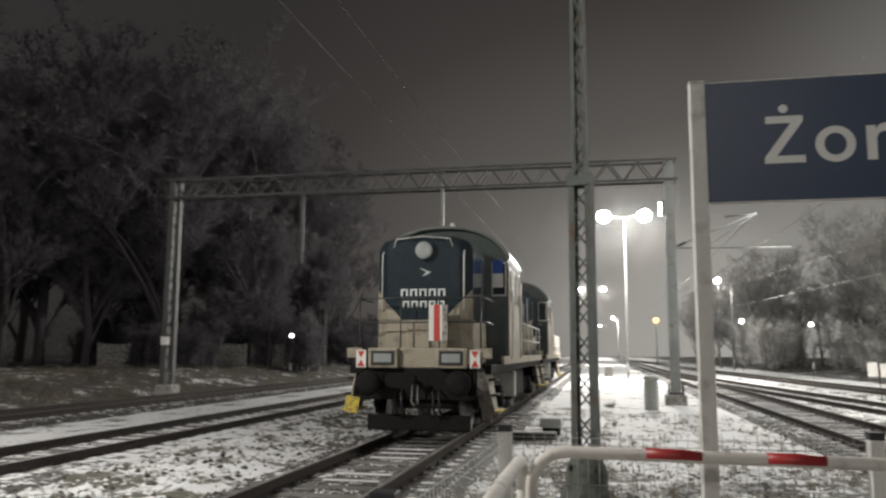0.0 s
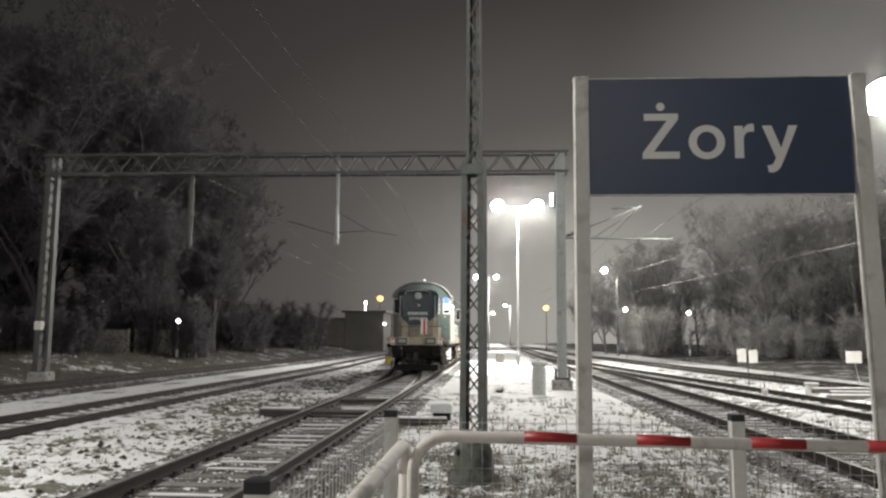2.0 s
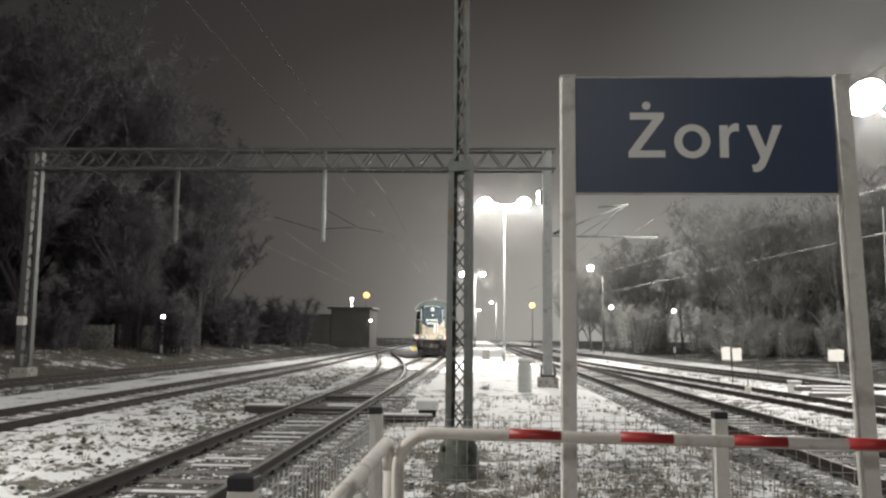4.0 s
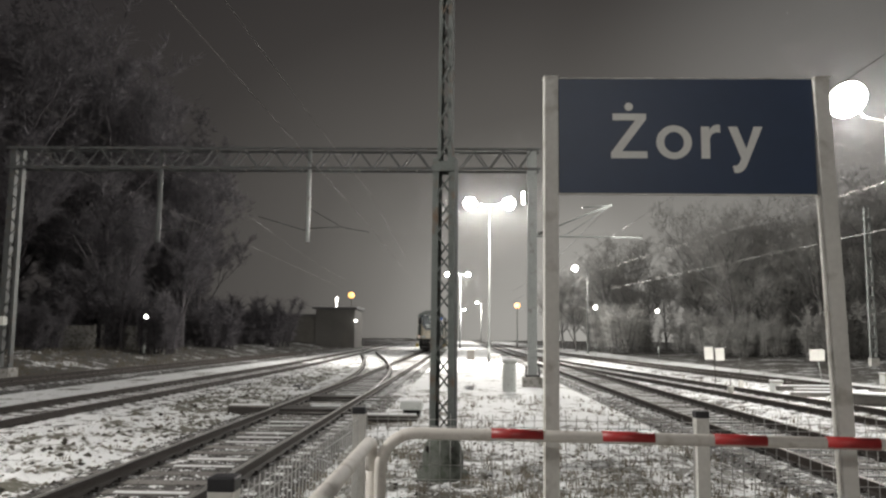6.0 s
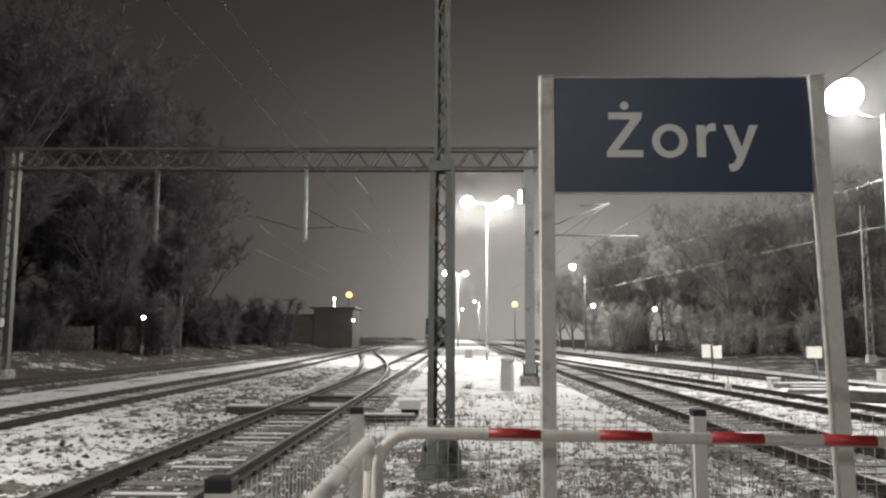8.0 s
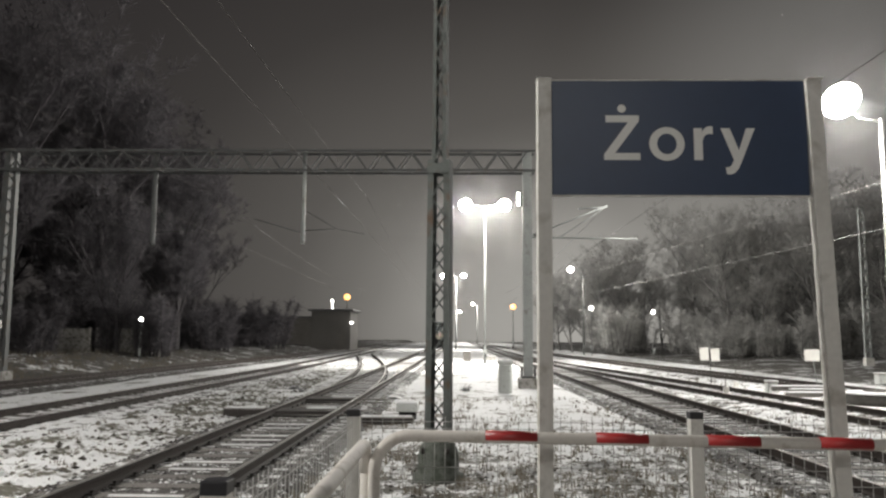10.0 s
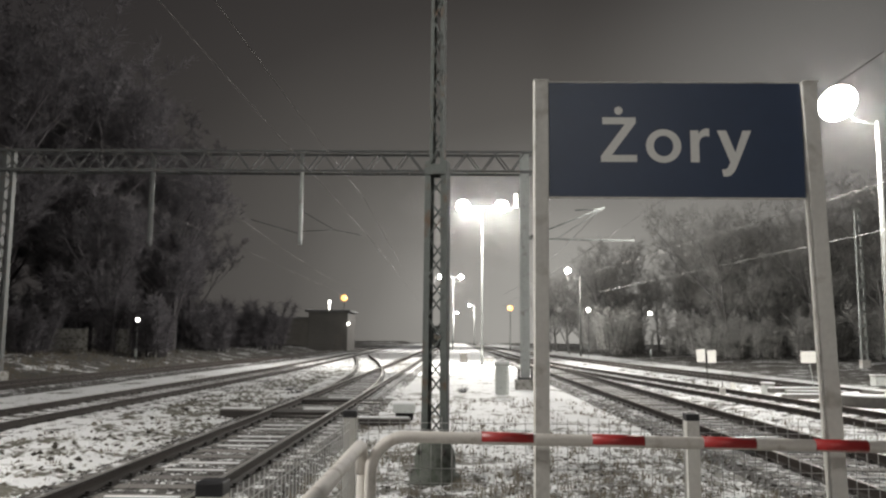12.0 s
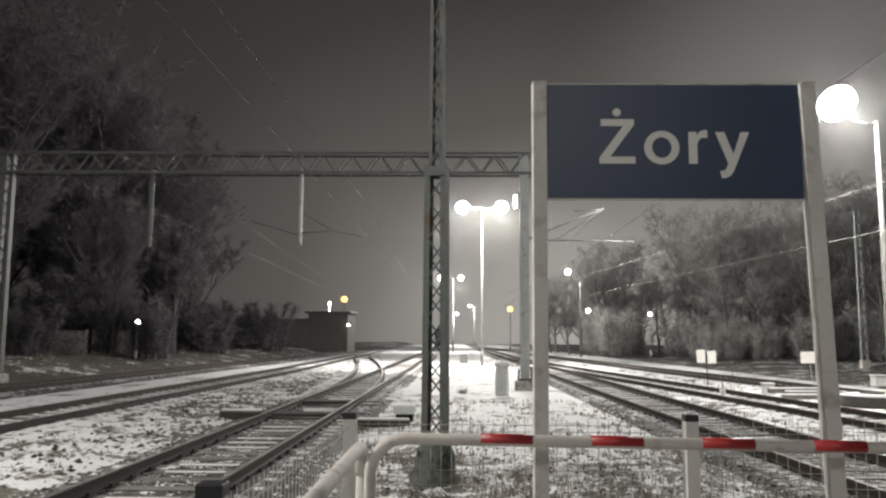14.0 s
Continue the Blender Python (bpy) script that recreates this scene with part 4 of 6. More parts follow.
        for i in range(3):
            bm.faces.new((a[i], b[i], b[(i + 1) % 3], a[(i + 1) % 3]))
        part("colour_flare", bm, M_BEIGE, hood)
        bm = bmesh.new()
        q = [(s * 0.75, y0 + 0.0, 2.285), (s * 0.98, y0 + 0.212, 2.285), (s * 0.98, y0 + 0.212, 2.90), (s * 0.75, y0 + 0.0, 2.62)]
        off = Vector((s * 0.7, -0.72, 0)).normalized() * 0.012
        a = [bm.verts.new(Vector(p) + off) for p in q]
        b = [bm.verts.new(Vector(p)) for p in q]
        bm.faces.new(a)
        bm.faces.new(list(reversed(b)))
        for i in range(4):
            bm.faces.new((a[i], b[i], b[(i + 1) % 4], a[(i + 1) % 4]))
        part("colour_flare", bm, M_BEIGE, hood)
        # pale grab rail up each chamfered corner, also standing in for the corner's glossy highlight
        bm = bmesh.new()
        tube(bm, [(s * 0.84, y0 + 0.06, 2.45), (s * 0.84, y0 - 0.03, 2.52), (s * 0.84, y0 - 0.03, 3.60), (s * 0.84, y0 + 0.07, 3.67)], 0.016, 8)
        part("grab_rail", bm, M_LRAIL, hood)
    bm = bmesh.new()
    tube(bm, [(-0.62, y0 + 0.02, 3.74), (-0.55, y0 - 0.04, 3.92), (0, y0 - 0.04, 3.97), (0.55, y0 - 0.04, 3.92), (0.62, y0 + 0.02, 3.74)], 0.014, 8)
    part("grab_rail", bm, M_LRAIL, hood)
    # round top headlamp
    bm = bmesh.new()
    lathe(bm, [(0.20, 0.0), (0.205, 0.10), (0.185, 0.115), (0.18, 0.09)], sides=24, m=pose(0.03, y0, 3.68, 90, 0, 0))
    tl = part("top_headlamp", bm, M_LNAVY, t)
    bm = bmesh.new()
    lathe(bm, [(0.178, 0.088), (0.172, 0.108), (0.12, 0.122), (0.03, 0.128)], sides=24, m=pose(0.03, y0, 3.68, 90, 0, 0))
    part("lens", bm, M_LENS, tl, "pale round lens")
    # owner's mark and two lines of lettering as plain shapes
    yb = y0 - 0.008
    bm = bmesh.new()
    for pts in ([(-0.08, 3.33), (0.16, 3.24), (-0.02, 3.15), (0.07, 3.24)],):
        a = [bm.verts.new((x, yb, z)) for x, z in pts]
        bm.faces.new(a)
        b = [bm.verts.new((x, yb + 0.006, z)) for x, z in pts]
        for i in range(4):
            bm.faces.new((a[i], b[i], b[(i + 1) % 4], a[(i + 1) % 4]))
    part("owner_mark", bm, M_LLETTER, hood, "small pale arrow mark")
    for z, n, x0, x1 in ((2.76, 5, -0.46, 0.50), (2.52, 5, -0.42, 0.48)):
        for i in range(n):
            wd = (x1 - x0) / n
            bm = bmesh.new()
            xa = x0 + i * wd
            box(bm, xa, xa + wd * 0.78, yb, yb + 0.006, z + 0.11, z + 0.145)
            box(bm, xa, xa + wd * 0.22, yb, yb + 0.006, z, z + 0.107)
            box(bm, xa + wd * 0.56, xa + wd * 0.78, yb, yb + 0.006, z, z + 0.107)
            part("lettering_bar", bm, M_LLETTER, hood)
    # equipment door, striped plate, vents on the cream base
    bm = bmesh.new()
    box(bm, -0.33, 0.16, y0 - 0.05, y0 + 0.02, 1.66, 2.24, 0.03)
    part("equipment_door", bm, M_BEIGE, t)
    for x0, x1, material in ((0.20, 0.30, M_LWHITE), (0.302, 0.42, M_LRED), (0.422, 0.47, M_LWHITE), (0.472, 0.57, M_CONC)):
        bm = bmesh.new()
        box(bm, x0, x1, y0 - 0.36, y0 - 0.33, 1.86, 2.56, 0.004)
        part("striped_plate", bm, material, t, "upright red and white striped plate")
    # front platform railing
    for z in (2.70, 2.22):
        bm = bmesh.new()
        tube(bm, [(-1.30, 1.2, z), (-1.30, 0.14, z), (-1.22, 0.0, z), (1.22, 0.0, z), (1.30, 0.14, z), (1.30, 1.2, z)], 0.016, 8)
        part("front_rail", bm, M_DARKRAIL, t)
    for x in (-1.22, -0.38, 0.40, 1.22):
        bm = bmesh.new()
        tube(bm, [(x, 0.0, 1.38), (x, 0.0, 2.70)], 0.016, 8)
        part("rail_post", bm, M_DARKRAIL, t)

    # cab
    cy0, cy1 = 2.55, 5.05
    bm = bmesh.new()
    extrude(bm, arch(1.46, 1.40, 3.70, 4.48, 12), cy0, cy1)
    bmesh.ops.bevel(bm, geom=[e for e in bm.edges if abs(e.verts[0].co.y - e.verts[1].co.y) < 1e-4], offset=0.04, segments=2, affect="EDGES")
    cab = part("cab", bm, M_LGREEN, t, "bottle green cab with arched roof")
    bm = bmesh.new()
    out = [(x * 1.045, z + 0.035) for x, z in arch(1.46, 1.40, 3.70, 4.48, 12)[2:]]
    inn = [(x * 0.99, z - 0.02) for x, z in reversed(arch(1.46, 1.40, 3.70, 4.48, 12)[2:])]
    extrude(bm, out + inn, cy0 - 0.12, cy1 + 0.12)
    part("cab_roof", bm, M_LGREEN, t)
    # rim colour stands in for lamplight along the roof edge
    bm = bmesh.new()
    top = arch(1.46, 1.40, 3.70, 4.48, 12)[2:]
    rim = [(x * 1.055, z + 0.045) for x, z in top] + [(x * 1.015, z + 0.0) for x, z in reversed(top)]
    extrude(bm, rim, cy0 - 0.15, cy0 - 0.121)
    part("roof_rim", bm, M_RIM, t, "roof rim painted paler, as if edge-lit")
    for y, s in ((cy0, -1), (cy1, 1)):
        for x in (-1, 1):
            bm = bmesh.new()
            box(bm, x * 1.26 - 0.17, x * 1.26 + 0.17, y - 0.012 if s < 0 else y - 0.01, y + 0.01 if s < 0 else y + 0.012, 2.90, 3.68, 0.01)
            fr = part("window_frame", bm, M_LRAIL, cab, "pale window frame")
            bm = bmesh.new()
            box(bm, x * 1.26 - 0.14, x * 1.26 + 0.14, y + s * 0.017 - 0.008, y + s * 0.017 + 0.008, 2.94, 3.64, 0.008)
            part("pane", bm, M_GLASS, fr)
    for z0, z1, material, nm in ((3.42, 3.72, M_LBLUE, "blue"), (3.10, 3.417, M_LWHITE, "white")):
        bm = bmesh.new()
        box(bm, 1.12, 1.36, cy0 - 0.045, cy0 - 0.03, z0, z1, 0.003)
        part("window_card", bm, material, cab, nm + " card at the cab window")
    for s in (-1, 1):
        bm = bmesh.new()
        box(bm, s * 1.47 - 0.012, s * 1.47 + 0.012, 2.62, 4.98, 1.46, 3.58, 0.008)
        part("cab_side", bm, M_BEIGE, cab, "cream cab side")
        for ya, yb2 in ((2.95, 3.75), (4.0, 4.8)):
            bm = bmesh.new()
            box(bm, s * 1.483 - 0.012, s * 1.483 + 0.012, ya, yb2, 2.80, 3.54, 0.01)
            part("side_window", bm, M_GLASS, cab)
        bm = bmesh.new()
        box(bm, s * 1.47 - 0.02, s * 1.47 + 0.02, 5.10, 5.62, 1.58, 3.45, 0.02)
        part("side_panel", bm, M_BEIGE, t, "cream upright side panel")
        for y in (2.86, 4.95):
            bm = bmesh.new()
            tube(bm, [(s * 1.50, y, 1.5), (s * 1.53, y, 1.6), (s * 1.53, y, 3.0), (s * 1.49, y, 3.1)], 0.016, 8)
            part("cab_grab_rail", bm, M_LRAIL, cab)
    # horns and aerial on the roof
    bm = bmesh.new()
    tube(bm, [(0.10, 3.2, 4.48), (0.10, 3.2, 4.64)], 0.02, 8)
    tube(bm, [(0.10, 3.30, 4.64), (0.10, 2.95, 4.64)], 0.03, 10, [0.02, 0.055])
    part("horn", bm, M_LRAIL, t)
    bm = bmesh.new()
    tube(bm, [(-0.25, 3.5, 4.36), (-0.25, 3.5, 4.62)], 0.012, 6)
    part("aerial", bm, M_LRAIL, t)

    # long hood
    bm = bmesh.new()
    extrude(bm, arch(0.90, 1.40, 3.30, 3.62, 8), cy1, 12.6)
    lh = part("long_hood", bm, M_LGREEN, t, "bottle green engine hood with snow on top")
    bm = bmesh.new()
    o = arch(0.90, 1.40, 3.30, 3.62, 8)[3:-1]
    extrude(bm, [(x * 0.98, z + 0.05) for x, z in o] + [(x * 0.98, z + 0.008) for x, z in reversed(o)], cy1 + 0.1, 12.5)
    part("roof_snow", bm, M_SNOW, lh, "thin snow on the hood roof")
    for s in (-1, 1):
        for i in range(7):
            bm = bmesh.new()
            ya = 5.75 + i * 0.95
            box(bm, s * 0.905 - 0.015, s * 0.905 + 0.015, ya, ya + 0.86, 1.6, 3.1, 0.01)
            d = part("hood_door", bm, M_LGREEN, lh)
            bm = bmesh.new()
            for k in range(6):
                box(bm, s * 0.925 - 0.008, s * 0.925 + 0.008, ya + 0.12, ya + 0.74, 2.3 + k * 0.11, 2.36 + k * 0.11)
            part("louvre", bm, M_UNDER, d)
        for z in (1.98, 2.45):
            bm = bmesh.new()
            tube(bm, [(s * 1.40, 5.65, z), (s * 1.40, 12.9, z)], 0.018, 8)
            part("walkway_rail", bm, M_LRAIL, t)
        for i in range(6):
            bm = bmesh.new()
            tube(bm, [(s * 1.40, 5.7 + i * 1.43, 1.40), (s * 1.40, 5.7 + i * 1.43, 2.45)], 0.018, 8)
            part("rail_post", bm, M_LRAIL, t)
    bm = bmesh.new()
    lathe(bm, [(0.15, 0.0), (0.15, 0.25), (0.11, 0.27), (0.02, 0.27)], (0.2, 8.4, 3.6), 12)
    part("exhaust", bm, M_UNDER, lh)

    # running gear: bogies, wheels that turn, tank and battery boxes
    for yc in (2.55, 10.35):
        for s in (-1, 1):
            bm = bmesh.new()
            box(bm, s * 1.02 - 0.06, s * 1.02 + 0.06, yc - 2.0, yc + 2.0, 0.52, 0.82, 0.04)
            for dy in (-1.35, 1.35):
                box(bm, s * 1.10 - 0.08, s * 1.10 + 0.08, yc + dy - 0.18, yc + dy + 0.18, 0.36, 0.74, 0.03)
            bog = part("bogie_frame", bm, M_UNDER, t)
            for dy in (-0.75, 0.75):
                bm = bmesh.new()
                lathe(bm, [(0.09, 0), (0.11, 0.02), (0.11, 0.36), (0.09, 0.38)], (s * 1.12, yc + dy, 0.50), 10)
                part("spring", bm, M_UNDER, bog)
            for dy in (-0.62, 0.62):
                bm = bmesh.new()
                box(bm, s * 0.98, s * 1.16, yc + dy - 0.05, yc + dy + 0.05, 0.14, 0.30, 0.01)
                part("sand_pipe", bm, M_STEEL, bog)
        for dy in (-1.35, 1.35):
            axle = new("wheelset")
            axle.parent = t
            axle.matrix_basis = pose(0, yc + dy, 0.55)
            WHEELS.append((axle, yc + dy))
            bm = bmesh.new()
            bar(bm, (-1.0, 0, 0), (1.0, 0, 0), 0.17, sides=12)
            part("axle", bm, M_STEEL, axle)
            for s in (-1, 1):
                bm = bmesh.new()
                lathe(bm, [(0.10, -0.07), (0.44, -0.05), (0.47, -0.07), (0.585, -0.07), (0.585, -0.04), (0.555, -0.02), (0.548, 0.07), (0.46, 0.07), (0.42, 0.02), (0.14, 0.05), (0.10, 0.08)], sides=28, m=pose(s * 0.75, 0, 0, 0, 90 * s, 0))
                part("wheel", bm, M_STEEL, axle)
    for s in (-1, 1):
        bm = bmesh.new()
        box(bm, s * 0.65, s * 1.30, 5.0, 7.9, 0.45, 1.20, 0.10)
        part("fuel_tank", bm, M_UNDER, t)
        bm = bmesh.new()
        box(bm, s * 1.02 - 0.2, s * 1.02 + 0.36, 4.72, 4.95, 0.55, 1.18, 0.04)
        part("air_tank", bm, M_LRAIL, t, "pale tank end below the deck")
    return t


LOCO = locomotive()
# a second engine of the same kind, coupled behind
GAP = 14.24
LOCO_B = copy_thing(LOCO, pose(-3.5, 14.9 + GAP, 0))
LOCO_B["label"] = "second green and cream diesel locomotive, coupled behind"
for o in list(LOCO_B.children_recursive):
    if o.name.startswith("window_card"):
        bpy.data.objects.remove(o)
WHEELS_B = [(o, o.matrix_basis.translation.y) for o in LOCO_B.children if o.name.startswith("wheelset")]


# ---------------------------------------------------------------- yard furniture
def relay_cabinet(x, y, w, h, label, z0=-0.24, material=None):
    t = thing("relay_cabinet", label, "cabinet", pose(x, y, z0))
    bm = bmesh.new()
    box(bm, -w / 2, w / 2, -w * 0.42, w * 0.42, 0, h, 0.03)
    b = part("body", bm, material or M_CONC, t)
    bm = bmesh.new()
    box(bm, -w * 0.40, w * 0.40, -w * 0.42 - 0.012, -w * 0.42 + 0.004, h * 0.10, h * 0.88, 0.008)
    part("door", bm, material or M_CONC, b)
    bm = bmesh.new()
    box(bm, -w * 0.56, w * 0.56, -w * 0.48, w * 0.48, h, h + 0.05, 0.015)
    part("lid", bm, M_CONC, t)
    bm = bmesh.new()
    box(bm, -w * 0.54, w * 0.54, -w * 0.46, w * 0.46, h + 0.05, h + 0.095, 0.022)
    part("snow_cap", bm, M_SNOW, t)
    return t


M_CABGREY = mat("pale_grey_cabinet", (0.58, 0.60, 0.58), 0.6, var=0.12, scale=3, fine=30, dirt=(0.34, 0.34, 0.32), dirt_amt=0.1)
relay_cabinet(10.97, 27.6, 0.36, 0.34, "low pale trackside box with snow on top", material=M_CABGREY, z0=-0.20)
relay_cabinet(18.0, 33.5, 0.50, 0.40, "low pale trackside box beside a snow heap", material=M_CABGREY, z0=-0.20)
relay_cabinet(0.75, 62.0, 0.60, 0.75, "dark stubby cabinet by the lamp post", material=M_SHED, z0=-0.22)
relay_cabinet(2.6, 63.0, 1.0, 0.35, "low snow-covered trough box", material=M_CONC, z0=-0.22)


def signal_case(x, y):
    """A waist-high rounded case: ribbed body, overhanging domed lid, snow on top."""
    t = thing("relay_cabinet", "waist-high rounded grey relay cabinet with snow on its lid", "cabinet", pose(x, y, -0.24))
    bm = bmesh.new()
    box(bm, -0.225, 0.225, -0.19, 0.19, 0, 1.02, 0.09)
    b = part("body", bm, M_CABGREY, t, smooth=True)
    for dx in (-0.11, 0.0, 0.11):
        bm = bmesh.new()
        box(bm, dx - 0.012, dx + 0.012, -0.205, -0.18, 0.10, 0.94, 0.006)
        part("rib", bm, M_CABGREY, b)
    bm = bmesh.new()
    box(bm, -0.26, 0.26, -0.23, 0.23, 1.0, 1.10, 0.045)
    part("lid", bm, M_CABGREY, t)
    bm = bmesh.new()
    box(bm, -0.24, 0.24, -0.21, 0.21, 1.09, 1.15, 0.028)
    part("snow_cap", bm, M_SNOW, t)
    return t


def point_machine(x, y):
    t = thing("point_machine", "grey point machine box with overhanging lid on legs", "point machine", pose(x, y, -0.22))
    bm = bmesh.new()
    box(bm, -0.19, 0.19, -0.25, 0.25, 0.02, 0.20, 0.02)
    part("body", bm, M_UNDER, t)
    bm = bmesh.new()
    box(bm, -0.245, 0.245, -0.32, 0.32, 0.20, 0.385, 0.02)
    part("lid", bm, M_CABGREY, t)
    bm = bmesh.new()
    box(bm, -0.235, 0.235, -0.31, 0.31, 0.385, 0.41, 0.012)
    part("snow_cap", bm, M_SNOW, t)
    for sx in (-0.16, 0.16):
        bm = bmesh.new()
        box(bm, sx - 0.03, sx + 0.03, -0.22, 0.22, -0.08, 0.02)
        part("foot", bm, M_UNDER, t)
    return t


signal_case(1.61, 26.4)
point_machine(-1.13, 18.0)


def trough(x0, x1, y, h, label):
    """Cable trough or switch cover: a long dark box with a snow strip on its lid."""
    t = thing("cable_trough", label, "cable trough", pose(0, y, -0.22))
    bm = bmesh.new()
    box(bm, x0, x1, -0.13, 0.13, -0.08, h, 0.01)
    part("body", bm, M_CHAIR, t)
    n = max(1, round((x1 - x0) / 0.5))
    for i in range(n):
        bm = bmesh.new()
        a, b = x0 + (x1 - x0) * i / n, x0 + (x1 - x0) * (i + 1) / n
        box(bm, a + 0.008, b - 0.008, -0.15, 0.15, h, h + 0.03, 0.006)
        part("lid", bm, M_SLEEPER, t)
    bm = bmesh.new()
    box(bm, x0 + 0.02, x1 - 0.03, -0.13, 0.12, h + 0.03, h + 0.055, 0.012)
    part("snow_strip", bm, M_SNOW, t)
    return t


trough(-2.15, -0.95, 17.1, 0.12, "low dark cable trough with snow on its lids")
trough(-5.40, -4.45, 18.2, 0.19, "short dark switch rod cover beside the rail")


def notice_boards(x, y, boards, lean=0.0, label=""):
    t = thing("track_notice", label, "track sign", pose(x, y, 0, 0, -2 if lean == 0 else 0, 0))
    for dx, w, z0, z1 in boards:
        bm = bmesh.new()
        box(bm, dx - w / 2, dx + w / 2, -0.02, -0.005, z0, z1, 0.004)
        part("board", bm, M_LWHITE, t)
    bm = bmesh.new()
    tube(bm, [(lean, 0.02, -0.35), (0, 0.02, boards[0][3] - 0.05)], 0.02, 8)
    part("post", bm, M_CHAIR if lean == 0 else M_GALV, t)
    return t


def snow_well(x, y):
    """A round concrete well with a snowy lid."""
    t = thing("concrete_well", "low round concrete well with snow on its lid", "well", pose(x, y, -0.24))
    bm = bmesh.new()
    lathe(bm, [(0.86, -0.1), (0.86, 0.30), (0.80, 0.32), (0.05, 0.32)], sides=28)
    part("ring", bm, M_SHED, t)
    bm = bmesh.new()
    lathe(bm, [(0.88, 0.322), (0.86, 0.36), (0.60, 0.40), (0.36, 0.385), (0.05, 0.38)], sides=28)
    part("snow_cover", bm, M_SNOW, t)
    bm = bmesh.new()
    lathe(bm, [(0.34, 0.384), (0.34, 0.42), (0.28, 0.43), (0.05, 0.43)], sides=20)
    part("hatch", bm, M_SHED, t)


snow_well(12.35, 23.4)


def plank_stack(x, y):
    t = thing("plank_stack", "stack of old sleepers covered with snow", "timber stack", pose(x, y, -0.24))
    for k, (dx, dy, rz) in enumerate(((0, 0, 4), (0.25, 0.35, -3), (-0.2, 0.75, 6))):
        m = pose(dx, dy, 0.08 * k, 0, 0, rz)
        bm = bmesh.new()
        box(bm, -1.0, 1.0, -0.12, 0.12, 0, 0.15, 0.01, m)
        p = part("timber", bm, M_SLEEPER, t)
        bm = bmesh.new()
        box(bm, -0.98, 0.96, -0.115, 0.12, 0.151, 0.19, 0.015, m)
        part("snow_layer", bm, M_SNOW, p)


plank_stack(11.9, 26.2)
notice_boards(10.95, 34.0, ((-0.235, 0.38, 0.75, 1.30), (0.235, 0.38, 0.70, 1.24)), label="pair of white track boards on thin posts")
notice_boards(13.50, 30.0, ((0.0, 0.58, 0.84, 1.28),), 0.22, label="single white track board on a leaning post")


def marker_post(x, y):
    t = thing("marker_post", "small white track marker post", "marker", pose(x, y, -0.22))
    bm = bmesh.new()
    box(bm, -0.09, 0.09, -0.06, 0.06, 0.0, 0.30, 0.02)
    part("block", bm, M_LWHITE, t)
    bm = bmesh.new()
    tube(bm, [(0.0, 0.0, 0.28), (0, 0, 0.75)], 0.012, 6)
    part("rod", bm, M_CHAIR, t)


marker_post(8.95, 26.3)
marker_post(10.6, 30.0)


def wall_panel(x, y, w, h):
    """Pale concrete fence panels among the trees on the bank."""
    t = thing("concrete_fence", "pale weathered concrete fence panels below dark trees", "fence", pose(x, y, 0.2))
    for i in range(3):
        bm = bmesh.new()
        box(bm, 0.04, w - 0.04, -0.04, 0.04, i * h / 3 + 0.01, (i + 1) * h / 3 - 0.01, 0.015)
        part("panel", bm, M_CONC, t)
    for dx in (0, w):
        bm = bmesh.new()
        box(bm, dx - 0.07, dx + 0.07, -0.09, 0.09, -0.3, h + 0.08, 0.015)
        part("post", bm, M_CONC, t)
    return t


for i in range(5):
    wall_panel(-33.0 + i * 2.35, 47.0 + i * 0.9, 2.3, 1.9)


M_PLASTER = mat("weathered_grey_plaster", (0.095, 0.090, 0.084), 0.85, var=0.22, scale=0.4, fine=5, bump=0.2)


def shed(x, y, w, d, h):
    """A flat-roofed dark brick shed with a canopy lamp."""
    t = thing("yard_shed", "dark flat-roofed brick shed with snow on the roof edge", "shed", pose(x, y, 0))
    bm = bmesh.new()
    c = w * 0.43
    box(bm, c, w, 0, d, -0.5, h, 0.03)
    part("wall", bm, M_PLASTER, t)
    bm = bmesh.new()
    box(bm, 0, c - 0.01, 0.4, d, -0.5, h - 0.95, 0.03)
    part("annex_wall", bm, M_SHED, t, "lower brick annex wall")
    bm = bmesh.new()
    box(bm, c - 0.4, w + 0.4, -0.6, d + 0.3, h, h + 0.3, 0.03)
    roof = part("roof", bm, M_ROOF, t)
    bm = bmesh.new()
    box(bm, c - 0.38, w + 0.38, -0.45, d + 0.28, h + 0.3, h + 0.34, 0.02)
    part("roof_snow", bm, M_SNOW, roof)
    bm = bmesh.new()
    box(bm, -0.4, c - 0.02, 0.0, d + 0.2, h - 0.95, h - 0.7, 0.03)
    part("annex_roof", bm, M_ROOF, t)
    bm = bmesh.new()
    box(bm, w - 1.7, w - 0.7, -0.04, 0.03, -0.2, 2.1, 0.02)
    part("door", bm, M_SHED, t)
    bm = bmesh.new()
    box(bm, w + 0.02, w + 0.30, -0.35, 0.0, 3.5, 3.75, 0.05)
    part("wall_lamp", bm, M_FARGLASS, t, "small glowing wall lamp")
    bm = bmesh.new()
    box(bm, w - 2.66, w - 2.40, -0.45, -0.2, h + 1.15, h + 1.6, 0.05)
    # short post shares the lamp's emission so that it looks lit
    tube(bm, [(w - 2.53, -0.3, h + 0.3), (w - 2.53, -0.3, h + 1.2)], 0.05, 6)
    part("roof_lamp", bm, M_FARGLASS, t, "small upright lamp, its post glowing too")
    return t


shed(-24.5, 108.0, 9.6, 8.0, 5.2)


